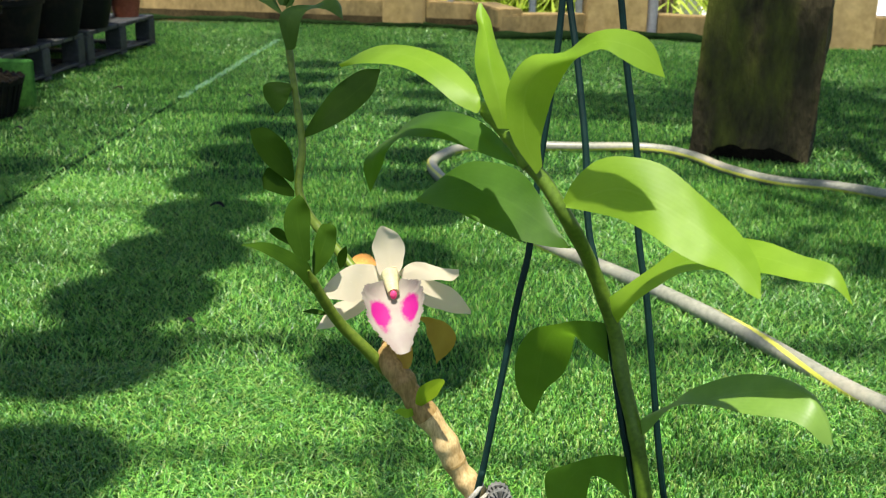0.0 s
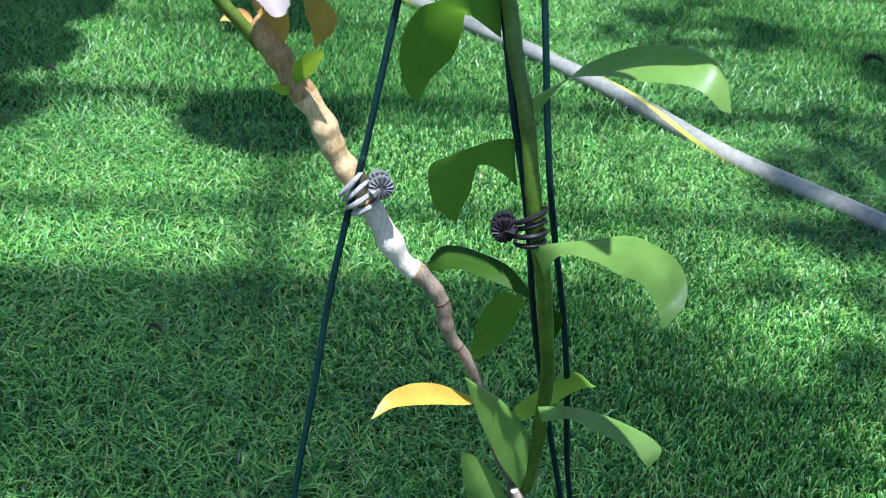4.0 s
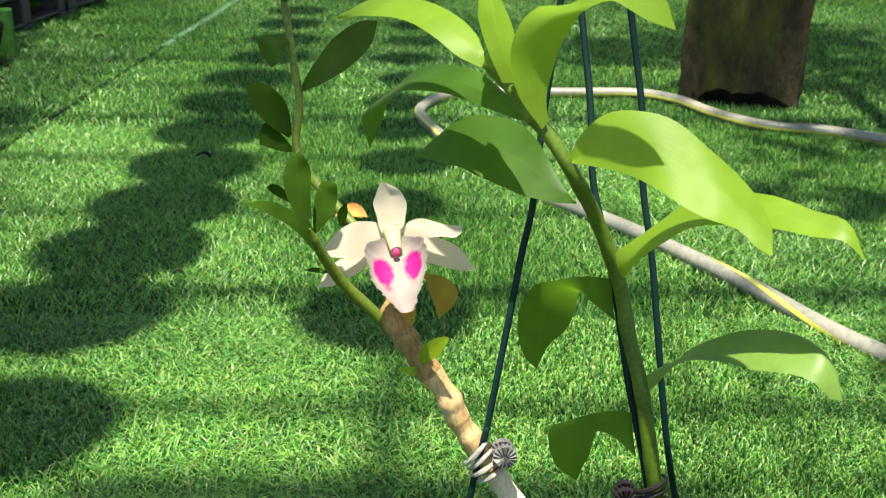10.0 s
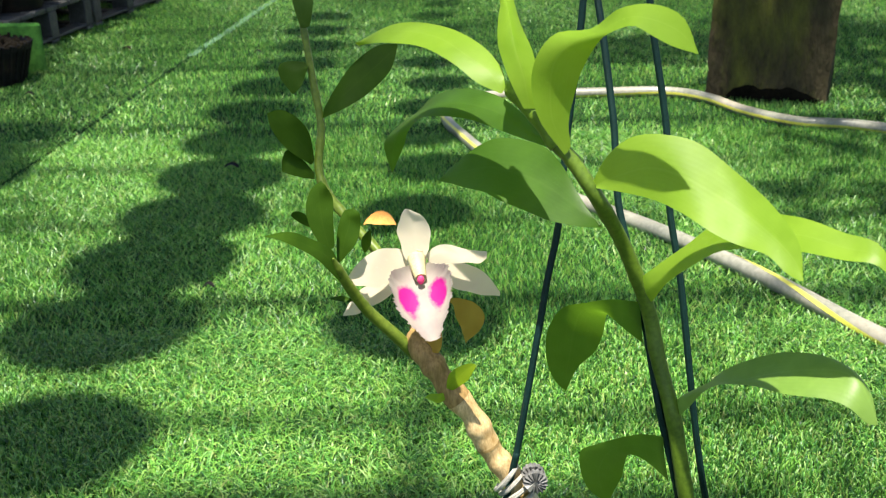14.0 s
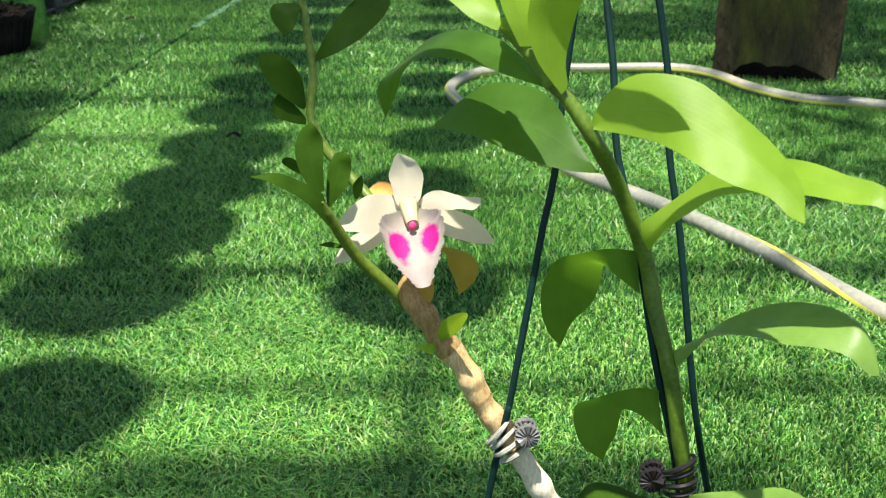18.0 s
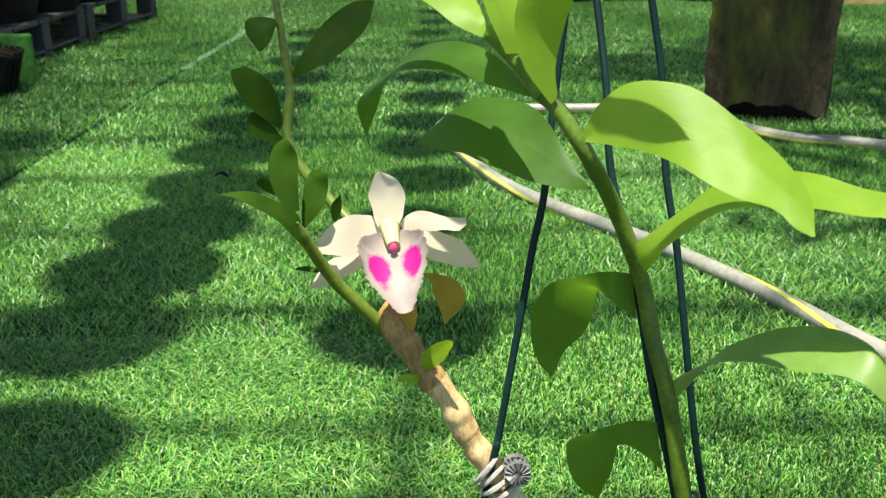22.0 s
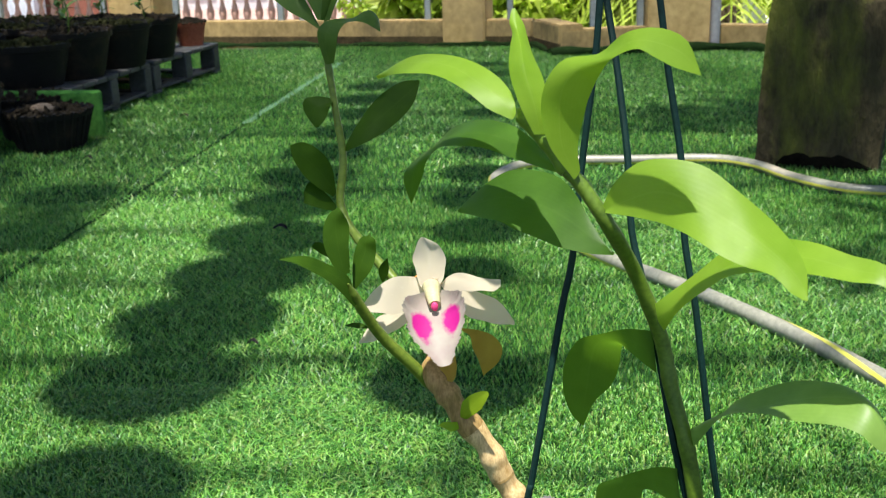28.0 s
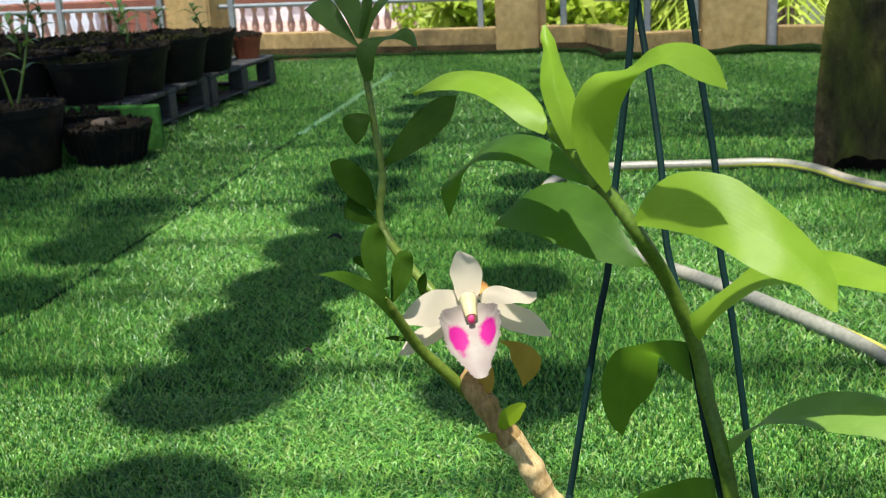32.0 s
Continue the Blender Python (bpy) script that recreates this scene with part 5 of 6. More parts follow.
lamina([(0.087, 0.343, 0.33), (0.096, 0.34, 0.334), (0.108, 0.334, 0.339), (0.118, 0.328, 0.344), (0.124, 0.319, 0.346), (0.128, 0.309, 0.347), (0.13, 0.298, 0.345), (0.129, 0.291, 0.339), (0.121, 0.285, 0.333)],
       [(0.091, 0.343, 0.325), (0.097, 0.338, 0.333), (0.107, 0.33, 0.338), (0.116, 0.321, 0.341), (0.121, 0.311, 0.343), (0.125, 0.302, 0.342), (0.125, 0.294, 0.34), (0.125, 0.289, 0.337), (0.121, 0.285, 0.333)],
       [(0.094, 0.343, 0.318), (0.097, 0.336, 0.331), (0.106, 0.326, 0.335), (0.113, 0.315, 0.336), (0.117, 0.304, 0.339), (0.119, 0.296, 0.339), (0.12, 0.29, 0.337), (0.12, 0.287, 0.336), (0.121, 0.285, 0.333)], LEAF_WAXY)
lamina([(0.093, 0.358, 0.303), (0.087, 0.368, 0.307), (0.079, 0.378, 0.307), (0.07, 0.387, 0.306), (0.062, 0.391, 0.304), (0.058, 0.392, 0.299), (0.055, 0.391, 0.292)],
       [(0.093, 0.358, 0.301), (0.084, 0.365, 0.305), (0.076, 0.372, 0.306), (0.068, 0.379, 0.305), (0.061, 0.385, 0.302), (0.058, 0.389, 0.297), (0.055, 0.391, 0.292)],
       [(0.092, 0.358, 0.3), (0.083, 0.362, 0.303), (0.074, 0.367, 0.304), (0.067, 0.372, 0.304), (0.061, 0.38, 0.299), (0.058, 0.386, 0.295), (0.056, 0.391, 0.292)], LEAF_SHADED)
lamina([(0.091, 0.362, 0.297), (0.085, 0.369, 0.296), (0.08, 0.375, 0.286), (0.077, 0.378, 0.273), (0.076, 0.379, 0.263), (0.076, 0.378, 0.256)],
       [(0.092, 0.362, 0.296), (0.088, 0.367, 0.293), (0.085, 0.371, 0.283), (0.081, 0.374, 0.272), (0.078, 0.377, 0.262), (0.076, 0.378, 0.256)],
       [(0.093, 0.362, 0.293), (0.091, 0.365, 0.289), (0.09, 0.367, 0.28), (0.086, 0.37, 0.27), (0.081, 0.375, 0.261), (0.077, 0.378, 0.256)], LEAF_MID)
lamina([(0.0, 0.405, 0.403), (0.006, 0.411, 0.4), (0.012, 0.415, 0.396), (0.016, 0.417, 0.39), (0.014, 0.417, 0.383), (0.008, 0.418, 0.377)],
       [(-0.0, 0.405, 0.403), (0.004, 0.41, 0.399), (0.008, 0.412, 0.395), (0.01, 0.414, 0.389), (0.01, 0.416, 0.383), (0.008, 0.418, 0.376)],
       [(-0.0, 0.405, 0.402), (0.003, 0.409, 0.398), (0.004, 0.409, 0.393), (0.006, 0.411, 0.387), (0.007, 0.415, 0.382), (0.008, 0.418, 0.376)], LEAF_TAN)
leaf([(0.081, 0.384, 0.2305), (0.0608, 0.375, 0.241), (0.0445, 0.366, 0.2448), (0.0344, 0.358, 0.2406)], 0.0095, (0, -0.7, -0.5), (0, -0.8, -0.4), LEAF_YELLOW, 0.15, 'lance')
lamina([(0.106, 0.376, 0.21), (0.104, 0.375, 0.221), (0.095, 0.373, 0.235), (0.085, 0.371, 0.245), (0.072, 0.364, 0.258)],
       [(0.106, 0.374, 0.2), (0.097, 0.37, 0.222), (0.088, 0.368, 0.238), (0.08, 0.366, 0.249), (0.072, 0.363, 0.258)],
       [(0.104, 0.374, 0.189), (0.092, 0.369, 0.21), (0.084, 0.367, 0.227), (0.077, 0.365, 0.244), (0.072, 0.363, 0.258)], LEAF_WAXY, 24, 10)
lamina([(0.103, 0.378, 0.174), (0.094, 0.377, 0.192), (0.085, 0.374, 0.206), (0.076, 0.366, 0.218)],
       [(0.093, 0.376, 0.175), (0.086, 0.372, 0.192), (0.08, 0.369, 0.206), (0.075, 0.366, 0.218)],
       [(0.082, 0.376, 0.175), (0.079, 0.371, 0.191), (0.076, 0.368, 0.205), (0.074, 0.366, 0.218)], LEAF_WAXY, 24, 10)
lamina([(0.097, 0.375, 0.235), (0.106, 0.381, 0.238), (0.116, 0.384, 0.243), (0.124, 0.384, 0.247), (0.132, 0.379, 0.243)],
       [(0.098, 0.374, 0.231), (0.107, 0.377, 0.236), (0.116, 0.38, 0.241), (0.124, 0.38, 0.245), (0.133, 0.379, 0.243)],
       [(0.101, 0.373, 0.229), (0.109, 0.374, 0.233), (0.117, 0.377, 0.237), (0.125, 0.377, 0.243), (0.133, 0.379, 0.243)], LEAF, 24, 10)
lamina([(0.104, 0.363, 0.244), (0.114, 0.358, 0.248), (0.126, 0.348, 0.252), (0.137, 0.34, 0.252), (0.145, 0.334, 0.25), (0.148, 0.33, 0.247), (0.141, 0.321, 0.247)],
       [(0.105, 0.361, 0.241), (0.114, 0.352, 0.249), (0.124, 0.342, 0.252), (0.134, 0.334, 0.252), (0.14, 0.328, 0.251), (0.142, 0.324, 0.25), (0.14, 0.32, 0.247)],
       [(0.106, 0.36, 0.238), (0.113, 0.347, 0.25), (0.121, 0.337, 0.252), (0.13, 0.329, 0.252), (0.134, 0.323, 0.253), (0.136, 0.319, 0.252), (0.14, 0.32, 0.247)], LEAF_WAXY, 24, 10)
lamina([(0.0, 0.374, 0.377), (-0.003, 0.371, 0.378), (-0.006, 0.369, 0.379), (-0.008, 0.366, 0.379)],
       [(0.0, 0.374, 0.376), (-0.003, 0.37, 0.377), (-0.006, 0.368, 0.378), (-0.008, 0.366, 0.379)],
       [(0.0, 0.374, 0.374), (-0.003, 0.369, 0.375), (-0.005, 0.367, 0.377), (-0.008, 0.366, 0.379)], LEAF, 24, 10)
leaf([(0.1003, 0.362, 0.2931), (0.1092, 0.374, 0.2796), (0.1115, 0.38, 0.2668)], 0.006, (1, 0, 0.2), (1, 0, 0), LEAF_SHADED, 0.2, 'lance')
leaf([(-0.0003, 0.376, 0.3738), (0.0024, 0.371, 0.3812), (0.0063, 0.367, 0.3884), (0.0108, 0.364, 0.3938)], 0.0078, (-0.6, -0.3, 0.7), (-0.6, -0.3, 0.7), LEAF, 0.1, 'pad')
leaf([(-0.009, 0.388, 0.4024), (-0.0057, 0.383, 0.3982), (-0.0029, 0.378, 0.3915)], 0.009, (1, -0.2, 0.3), (1, -0.1, 0.3), LEAF_TAN, 0.3, 'round')
lamina([(-0.06, 0.457, 0.52), (-0.066, 0.467, 0.528), (-0.073, 0.473, 0.537), (-0.081, 0.479, 0.537), (-0.087, 0.479, 0.533)],
       [(-0.059, 0.455, 0.519), (-0.065, 0.461, 0.524), (-0.072, 0.467, 0.53), (-0.08, 0.473, 0.533), (-0.087, 0.478, 0.533)],
       [(-0.059, 0.454, 0.518), (-0.066, 0.457, 0.522), (-0.073, 0.463, 0.525), (-0.08, 0.469, 0.529), (-0.086, 0.478, 0.533)], LEAF_TOP, 22, 8)
lamina([(-0.06, 0.455, 0.522), (-0.065, 0.459, 0.531), (-0.07, 0.463, 0.538), (-0.072, 0.466, 0.544), (-0.072, 0.465, 0.546)],
       [(-0.058, 0.454, 0.522), (-0.061, 0.457, 0.53), (-0.065, 0.461, 0.538), (-0.069, 0.464, 0.544), (-0.072, 0.465, 0.547)],
       [(-0.057, 0.453, 0.522), (-0.057, 0.455, 0.531), (-0.058, 0.459, 0.538), (-0.062, 0.462, 0.545), (-0.071, 0.465, 0.547)], LEAF_TOP, 22, 8)
lamina([(-0.058, 0.452, 0.522), (-0.057, 0.451, 0.529), (-0.056, 0.452, 0.536), (-0.054, 0.453, 0.543), (-0.053, 0.455, 0.545)],
       [(-0.057, 0.452, 0.522), (-0.055, 0.452, 0.529), (-0.054, 0.453, 0.536), (-0.053, 0.454, 0.542), (-0.053, 0.455, 0.546)],
       [(-0.056, 0.453, 0.522), (-0.053, 0.455, 0.528), (-0.052, 0.456, 0.536), (-0.052, 0.457, 0.542), (-0.053, 0.455, 0.545)], LEAF_TOP, 22, 8)
lamina([(-0.057, 0.452, 0.521), (-0.055, 0.455, 0.529), (-0.05, 0.455, 0.537), (-0.044, 0.457, 0.54), (-0.038, 0.461, 0.544), (-0.032, 0.466, 0.548), (-0.025, 0.471, 0.549), (-0.018, 0.475, 0.549), (-0.012, 0.472, 0.543)],
       [(-0.055, 0.451, 0.522), (-0.052, 0.45, 0.529), (-0.048, 0.45, 0.535), (-0.043, 0.452, 0.539), (-0.037, 0.456, 0.543), (-0.03, 0.461, 0.546), (-0.023, 0.466, 0.546), (-0.017, 0.47, 0.546), (-0.012, 0.472, 0.543)],
       [(-0.054, 0.45, 0.522), (-0.05, 0.446, 0.53), (-0.046, 0.446, 0.535), (-0.042, 0.448, 0.539), (-0.036, 0.452, 0.543), (-0.03, 0.457, 0.544), (-0.023, 0.462, 0.543), (-0.016, 0.466, 0.542), (-0.012, 0.472, 0.543)], LEAF_TOP, 22, 8)
lamina([(-0.057, 0.451, 0.504), (-0.059, 0.45, 0.512), (-0.059, 0.448, 0.518), (-0.055, 0.447, 0.522), (-0.049, 0.447, 0.523), (-0.044, 0.448, 0.523), (-0.038, 0.45, 0.526), (-0.034, 0.451, 0.523), (-0.033, 0.449, 0.518)],
       [(-0.055, 0.45, 0.504), (-0.056, 0.447, 0.511), (-0.055, 0.445, 0.517), (-0.052, 0.444, 0.521), (-0.047, 0.444, 0.522), (-0.042, 0.445, 0.523), (-0.037, 0.447, 0.524), (-0.034, 0.448, 0.522), (-0.033, 0.449, 0.517)],
       [(-0.053, 0.449, 0.505), (-0.051, 0.444, 0.511), (-0.05, 0.442, 0.516), (-0.048, 0.441, 0.52), (-0.045, 0.441, 0.522), (-0.041, 0.442, 0.522), (-0.038, 0.444, 0.521), (-0.035, 0.445, 0.519), (-0.033, 0.449, 0.517)], LEAF_TOP, 22, 8)
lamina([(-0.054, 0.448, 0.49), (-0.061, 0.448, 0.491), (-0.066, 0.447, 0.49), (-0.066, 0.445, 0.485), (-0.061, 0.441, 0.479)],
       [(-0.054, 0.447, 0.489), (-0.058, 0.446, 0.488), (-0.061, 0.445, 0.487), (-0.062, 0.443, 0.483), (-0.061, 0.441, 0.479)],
       [(-0.054, 0.446, 0.489), (-0.055, 0.444, 0.487), (-0.056, 0.443, 0.484), (-0.058, 0.441, 0.481), (-0.06, 0.441, 0.479)], LEAF_SHADED, 22, 8)
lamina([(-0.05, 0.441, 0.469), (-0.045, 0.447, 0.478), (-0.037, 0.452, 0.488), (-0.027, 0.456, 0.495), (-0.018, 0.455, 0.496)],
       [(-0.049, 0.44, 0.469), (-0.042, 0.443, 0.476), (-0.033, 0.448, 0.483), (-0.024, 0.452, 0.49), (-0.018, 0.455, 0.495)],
       [(-0.049, 0.439, 0.469), (-0.039, 0.44, 0.473), (-0.03, 0.445, 0.478), (-0.021, 0.449, 0.486), (-0.018, 0.455, 0.495)], LEAF_SHADED, 22, 8)
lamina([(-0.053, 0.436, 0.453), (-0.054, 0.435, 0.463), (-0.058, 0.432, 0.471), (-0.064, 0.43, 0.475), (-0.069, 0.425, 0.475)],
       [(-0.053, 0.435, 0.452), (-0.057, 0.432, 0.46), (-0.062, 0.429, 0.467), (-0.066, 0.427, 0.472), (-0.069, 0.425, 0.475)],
       [(-0.054, 0.434, 0.451), (-0.059, 0.429, 0.456), (-0.065, 0.426, 0.463), (-0.068, 0.424, 0.47), (-0.069, 0.425, 0.475)], LEAF_SHADED, 22, 8)
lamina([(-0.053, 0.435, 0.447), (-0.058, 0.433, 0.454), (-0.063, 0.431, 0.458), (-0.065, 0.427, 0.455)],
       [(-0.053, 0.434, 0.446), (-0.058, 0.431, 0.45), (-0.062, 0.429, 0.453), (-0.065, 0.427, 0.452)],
       [(-0.053, 0.433, 0.445), (-0.058, 0.429, 0.447), (-0.062, 0.427, 0.449), (-0.065, 0.427, 0.45)], LEAF_SHADED, 22, 8)
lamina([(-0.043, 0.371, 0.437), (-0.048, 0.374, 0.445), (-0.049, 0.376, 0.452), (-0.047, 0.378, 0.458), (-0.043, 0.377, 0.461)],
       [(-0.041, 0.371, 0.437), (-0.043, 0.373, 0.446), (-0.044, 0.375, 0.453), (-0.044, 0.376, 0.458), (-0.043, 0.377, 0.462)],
       [(-0.039, 0.371, 0.438), (-0.039, 0.372, 0.447), (-0.039, 0.374, 0.455), (-0.041, 0.374, 0.46), (-0.043, 0.377, 0.461)], LEAF_SHADED, 22, 8)
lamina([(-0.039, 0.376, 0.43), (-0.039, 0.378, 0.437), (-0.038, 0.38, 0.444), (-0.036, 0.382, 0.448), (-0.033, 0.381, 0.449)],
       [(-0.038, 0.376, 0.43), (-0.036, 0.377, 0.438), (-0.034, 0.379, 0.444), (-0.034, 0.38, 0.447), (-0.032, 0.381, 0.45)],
       [(-0.037, 0.376, 0.431), (-0.032, 0.376, 0.437), (-0.03, 0.378, 0.443), (-0.03, 0.378, 0.448), (-0.032, 0.381, 0.449)], LEAF_SHADED, 22, 8)
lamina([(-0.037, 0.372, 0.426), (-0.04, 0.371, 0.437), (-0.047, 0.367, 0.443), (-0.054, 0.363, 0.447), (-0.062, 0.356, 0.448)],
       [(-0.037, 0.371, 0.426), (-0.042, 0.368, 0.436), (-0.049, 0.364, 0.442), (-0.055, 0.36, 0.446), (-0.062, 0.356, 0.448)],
       [(-0.038, 0.37, 0.425), (-0.044, 0.365, 0.435), (-0.05, 0.361, 0.441), (-0.056, 0.357, 0.446), (-0.062, 0.356, 0.448)], LEAF_SHADED, 22, 8)
leaf([(-0.0523, 0.42, 0.4284), (-0.0584, 0.424, 0.4309), (-0.0629, 0.427, 0.4313)], 0.0065, (0.3, 0.2, -0.9), (0.3, 0.2, -0.9), LEAF_SHADED, 0.15, 'round')
leaf([(-0.0312, 0.404, 0.4232), (-0.0298, 0.399, 0.4303), (-0.028, 0.397, 0.4353)], 0.0038, (1, 0, -0.2), (1, 0, 0), LEAF_SHADED, 0.2, 'lance')
leaf([(-0.0338, 0.378, 0.4138), (-0.0388, 0.379, 0.4144), (-0.0438, 0.382, 0.4132)], 0.002, (0.0, -0.5, -0.8), (0, -0.5, -0.8), LEAF_SHADED, 0.2, 'lance')


flower = part("flower", lathe([(0.0, 0.0), (0.0016, 0.0), (0.0020, 0.006), (0.0016, 0.012), (0.0, 0.012)], 10, at=(-0.0085, 0.386, 0.419)), PETAL, orchid, "white orchid flower with a magenta-blotched lip")


lamina([(-0.014, 0.383, 0.428), (-0.016, 0.385, 0.433), (-0.017, 0.387, 0.438), (-0.016, 0.388, 0.443), (-0.014, 0.389, 0.446)],
       [(-0.01, 0.384, 0.428), (-0.011, 0.387, 0.433), (-0.011, 0.389, 0.437), (-0.011, 0.39, 0.442), (-0.013, 0.389, 0.446)],
       [(-0.007, 0.383, 0.429), (-0.005, 0.385, 0.433), (-0.005, 0.387, 0.438), (-0.007, 0.388, 0.443), (-0.013, 0.389, 0.446)], PETAL, 24, 12, 'sepal', flower)
lamina([(-0.018, 0.39, 0.418), (-0.026, 0.393, 0.414), (-0.032, 0.392, 0.413), (-0.036, 0.39, 0.409), (-0.039, 0.386, 0.405)],
       [(-0.018, 0.389, 0.416), (-0.025, 0.39, 0.412), (-0.03, 0.389, 0.41), (-0.034, 0.387, 0.408), (-0.039, 0.385, 0.405)],
       [(-0.018, 0.388, 0.414), (-0.022, 0.387, 0.411), (-0.028, 0.386, 0.408), (-0.033, 0.384, 0.406), (-0.039, 0.384, 0.405)], PETAL, 24, 12, 'sepal', flower)
lamina([(-0.006, 0.389, 0.425), (0.003, 0.392, 0.424), (0.011, 0.391, 0.422), (0.017, 0.389, 0.418), (0.021, 0.384, 0.414)],
       [(-0.004, 0.388, 0.423), (0.003, 0.389, 0.42), (0.011, 0.388, 0.417), (0.017, 0.386, 0.415), (0.021, 0.383, 0.414)],
       [(-0.002, 0.387, 0.419), (0.004, 0.386, 0.415), (0.011, 0.385, 0.413), (0.017, 0.383, 0.413), (0.021, 0.382, 0.413)], PETAL, 24, 12, 'sepal', flower)
lamina([(-0.012, 0.387, 0.428), (-0.018, 0.388, 0.431), (-0.024, 0.386, 0.431), (-0.031, 0.384, 0.428), (-0.037, 0.379, 0.421)],
       [(-0.013, 0.385, 0.426), (-0.02, 0.384, 0.425), (-0.026, 0.382, 0.425), (-0.031, 0.38, 0.423), (-0.037, 0.378, 0.422)],
       [(-0.014, 0.384, 0.423), (-0.019, 0.381, 0.42), (-0.024, 0.379, 0.419), (-0.03, 0.377, 0.42), (-0.036, 0.377, 0.421)], PETAL, 24, 12, 'petal', flower)
lamina([(-0.007, 0.386, 0.428), (-0.004, 0.387, 0.431), (0.002, 0.385, 0.433), (0.01, 0.384, 0.431), (0.016, 0.38, 0.432)],
       [(-0.006, 0.385, 0.427), (-0.001, 0.384, 0.43), (0.006, 0.382, 0.43), (0.012, 0.381, 0.429), (0.016, 0.379, 0.431)],
       [(-0.005, 0.384, 0.426), (0.002, 0.381, 0.427), (0.008, 0.379, 0.428), (0.013, 0.378, 0.428), (0.016, 0.378, 0.43)], PETAL, 24, 12, 'petal', flower)


def LIP_WIDTH(s):
    """Half width along the lip: broad side lobes, then a narrow blunt tip."""
    knots = (0.30, 0.68, 0.95, 1.04, 1.02, 0.95, 0.76, 0.46, 0.22)
    k = min(7, int(s * 8))
    return knots[k] + (knots[k + 1] - knots[k]) * (s * 8 - k)


def lip():
    """A cupped lip: a bowl about its midline, fringed at the rim."""
    bm = bmesh.new()
    uv = bm.loops.layers.uv.new("UVMap")
    line = glide(LIP, 100)
    rng = random.Random(2)
    grid = []
    for k, p in enumerate(line):
        s = k / 99
        half = 0.0105 * LIP_WIDTH(s)
        ahead = (line[min(k + 1, 99)] - line[max(k - 1, 0)]).normalized()
        side = Vector((1, 0.0, 0.05))
        side = (side - side.dot(ahead) * ahead).normalized()
        up = side.cross(ahead)
        if up.y > 0:
            up = -up
        row = []
        for j in range(19):
            u = 2 * j / 18 - 1
            edge = abs(u) ** 2
            fringe = rng.uniform(-0.0003, 0.0009) * min(1, 0.3 + 3 * s) if abs(u) > 0.99 else 0.0
            lift = 0.0095 * edge * (1 - 0.85 * s) * min(1, 3.2 * s) + 0.0004 * math.sin(23 * s + 3 * u) * edge
            row.append(bm.verts.new(p + side * (half * math.sin(u * 1.35) / math.sin(1.35) + fringe * (1 if u > 0 else -1)) + up * (lift + fringe) + Vector((0, 0, 0.0032 * edge * (1 - s) ** 2))))
        grid.append(row)
    for k in range(99):
        for j in range(18):
            f = bm.faces.new((grid[k][j], grid[k][j + 1], grid[k + 1][j + 1], grid[k + 1][j]))
            for loop, (i, l) in zip(f.loops, ((k, j), (k, j + 1), (k + 1, j + 1), (k + 1, j))):
                loop[uv].uv = (l / 18, i / 99)
    part("lip", bm, LIP_SKIN, flower, "cupped white lip with two magenta blotches and a fringed rim")


lip()
part("column", tube(COLUMN, lambda s: 0.0034 - 0.0012 * s, 12), COLUMN_SKIN, flower, "cream column in the throat")
bm = bmesh.new()
bmesh.ops.create_uvsphere(bm, u_segments=12, v_segments=8, radius=0.0015, matrix=Matrix.Translation(Vector(COLUMN[-1]) + Vector((0, -0.0012, -0.0002))) @ Matrix.Diagonal((0.9, 0.7, 1.15, 1)))
part("anther_cap", bm, CRIMSON, flower, "crimson anther cap")

# ---- hanger wires and clips ----
hanger = empty("pot_hanger", (0.07, 0.40, 0.056), "three green coated hanger wires rising from the orchid pot", "pot hanger")
HOOK = (0.063, 0.42, 0.66)
FEET = ((-0.009, 0.364, 0.056), (0.158, 0.384, 0.056), (0.160, 0.412, 0.056))
for course, foot in zip(WIRES, FEET):
    part("wire", tube([HOOK] + course + [foot], 0.0014, 8, 110), WIRE, hanger, "dark green coated wire")
part("hook", tube([(0.063, 0.42, 0.655), (0.063, 0.42, 0.70), (0.063, 0.42, RACK - 0.03)], 0.0018, 8), WIRE, hanger)


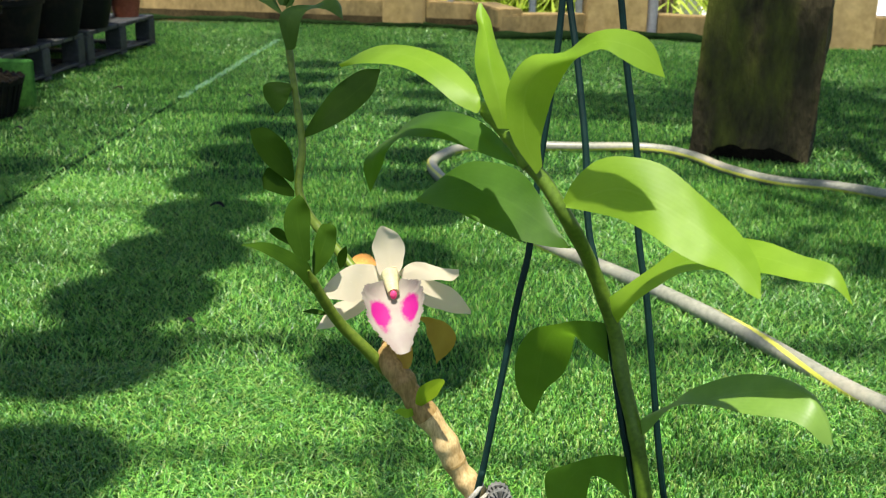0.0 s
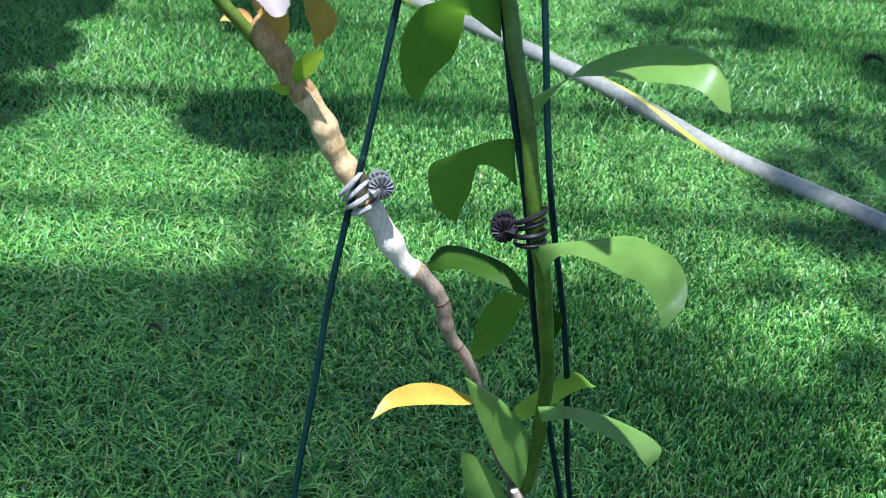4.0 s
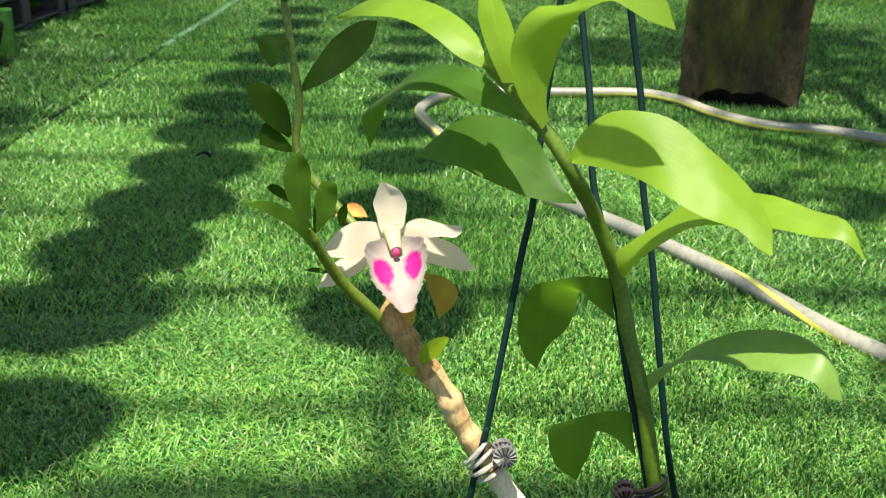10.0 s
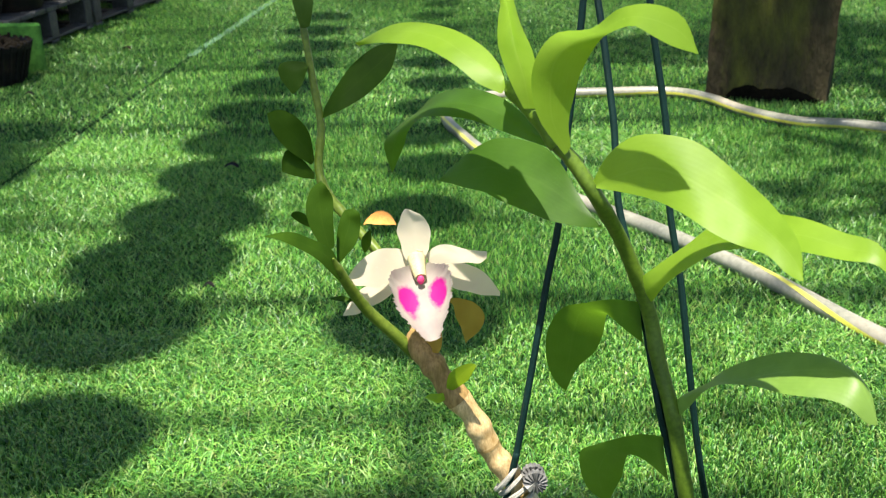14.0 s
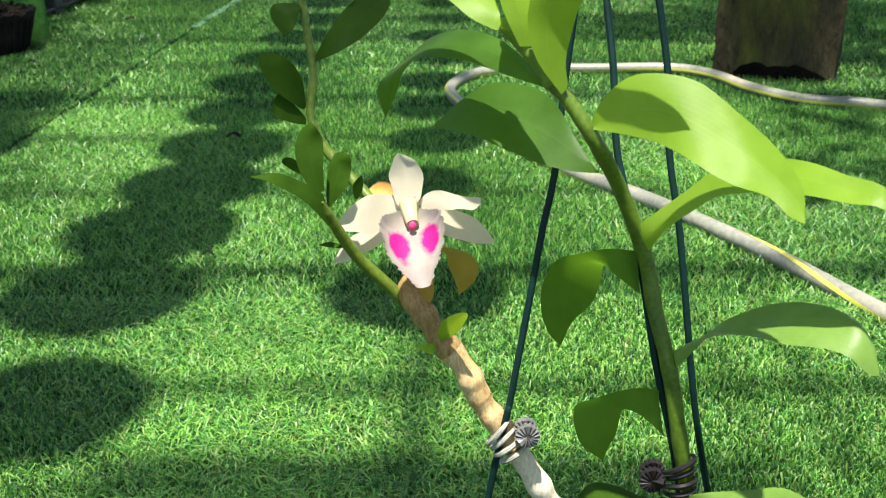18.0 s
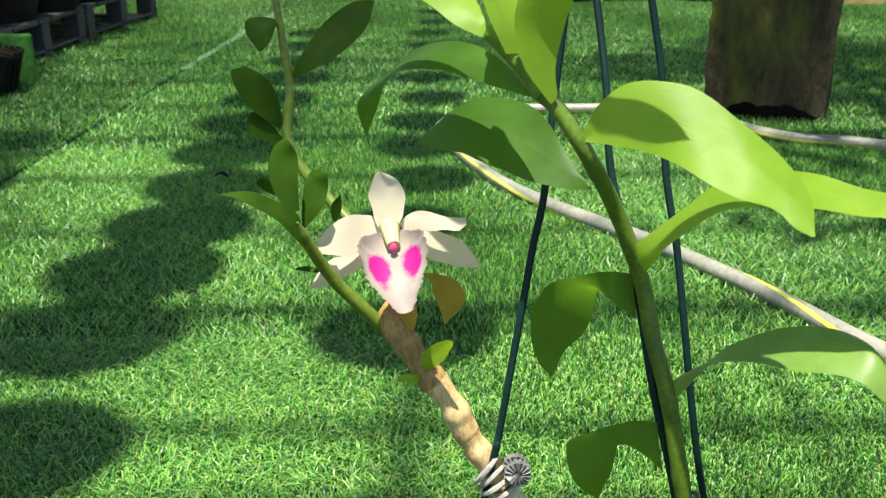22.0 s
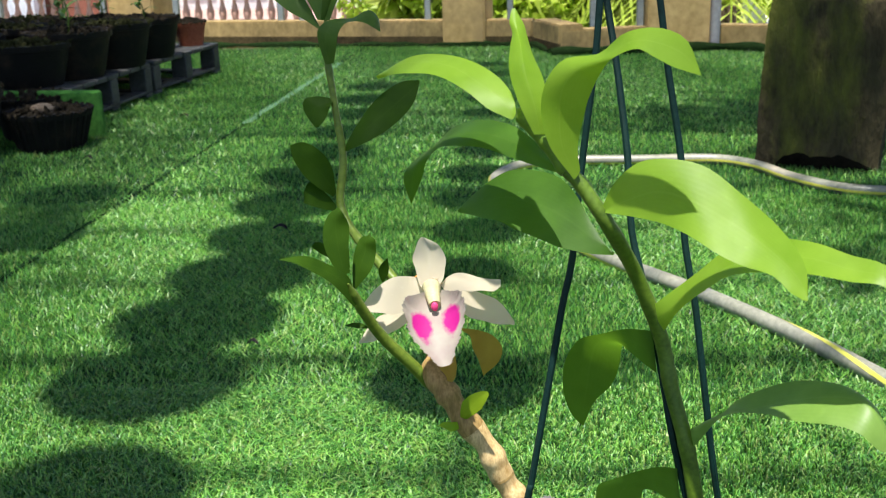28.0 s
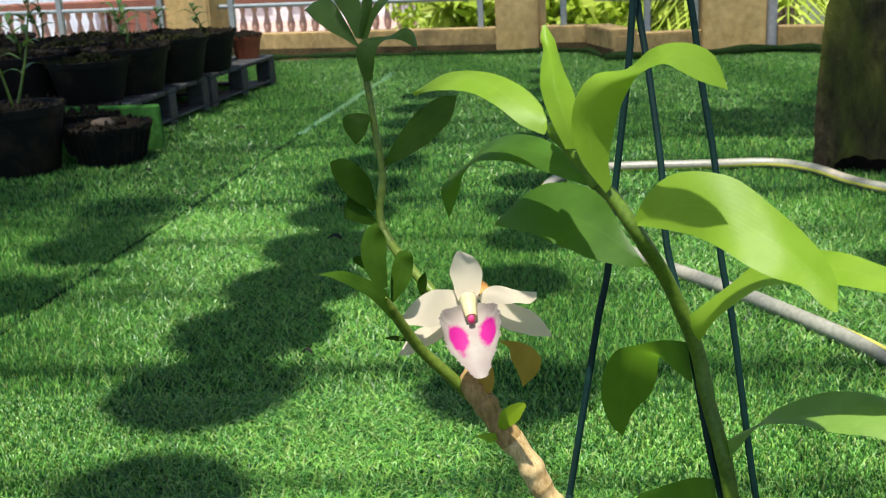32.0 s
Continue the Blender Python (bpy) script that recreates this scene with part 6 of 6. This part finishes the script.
def plant_clip(at, skin, turn, axis, label):
    """A spring plant clip: ribbed jaws round the cane and a pair of round fluted grips."""
    ob = empty("plant_clip", at, label, "plant clip", "plant clips")
    c = Vector(at)
    x = Vector(axis).normalized()
    y = x.cross(Vector((0, -1, 0))).normalized()
    for k in range(4):
        o = c + x * (k - 1.5) * 0.0037
        ring = []
        for j in range(13):
            a = -0.5 + 4.2 * j / 12
            ring.append(o + (0.0056 + 0.0005 * (k % 2)) * (math.cos(a) * y + math.sin(a) * Vector((0, -1, 0))) + x * (0.0012 + 0.0006 * k) * math.sin(a + 0.3 * k))
        part("jaw", tube(ring, lambda s: 0.0012 - 0.0006 * abs(2 * s - 1), 7, 22), skin, ob)
    for sign in (0, 1):
        g = c + Vector(turn) * (0.0098 + 0.0008 * sign) + Vector((0, 0.003 - 0.0052 * sign, 0.0))
        bm = bmesh.new()
        rim = []
        for dy, rr in ((0.0011, 0.0030), (0.0011, 1.0), (-0.0011, 1.0), (-0.0014, 0.45), (-0.0010, 0.2)):
            rim.append([bm.verts.new(g + Vector(((0.0044 * rr if rr > 0.01 else rr) * (1 + (0.09 * (j % 2) if rr == 1.0 else 0)) * math.cos(2 * math.pi * j / 32), dy * (1 + 0.5 * (j % 2)), 0.0044 * rr * (1 + (0.09 * (j % 2) if rr == 1.0 else 0)) * math.sin(2 * math.pi * j / 32)))) for j in range(32)])
        for low, high in zip(rim, rim[1:]):
            for j in range(32):
                bm.faces.new((low[j], low[(j + 1) % 32], high[(j + 1) % 32], high[j]))
        bm.faces.new(rim[-1])
        part("grip", bm, CLIP_GRIP if skin is CLIP_PALE else skin, ob, "round fluted grip")
    part("spring", tube([c + Vector(turn) * 0.006 + Vector((0, -0.004, 0)), c + Vector(turn) * 0.013], 0.0022, 7), skin, ob)


plant_clip(CLIPS[0], CLIP_PALE, (0.78, -0.25, 0.55), (-0.50, 0, 0.86), "weathered grey plastic spring clip holding the cane to a wire")
plant_clip(CLIPS[1], CLIP_DARK, (-0.95, -0.05, 0.05), (-0.12, 0, 1), "dark brown plastic spring clip holding the green cane to a wire")

# ---- litter on the turf ----
for x, y, s, skin, label in ((-0.406, 1.936, 0.014, POT_BLACK, "small black bit lying on the turf"), (-0.329, 1.359, 0.008, POT_BLACK, "small black bit lying on the turf"), (0.86, 1.559, 0.016, BARK, "small dark dry leaf lying on the turf"),
                             (-0.118, 0.763, 0.006, POT_BLACK, "small dark crumb lying on the turf"), (-0.55, 3.1, 0.012, POT_BLACK, "small black bit lying on the turf"), (-1.02, 2.6, 0.012, POT_BLACK, "small black bit lying on the turf"), (-0.95, 3.2, 0.014, BARK, "small dark dry leaf lying on the turf")):
    bm = blade([(x - s, y, 0.017), (x, y + 0.3 * s, 0.022), (x + s, y - 0.2 * s, 0.017)], s * 0.9, (0.1, 1, 0.1), (0, 1, 0.3), 0.4, "round", 8, 4)
    thing("litter", bm, skin, label, "litter")
x, y = -0.113, 1.60
bm = blade([(x - 0.026, y + 0.006, 0.017), (x - 0.004, y + 0.004, 0.025), (x + 0.024, y - 0.006, 0.020)], 0.034, (0.1, 1, 0.25), (0, 1, 0.4), 0.25, "oval", 12, 6)
thing("dry_leaf", bm, ORANGE_DRY, "curled orange dry leaf lying on the turf", "dry leaf")
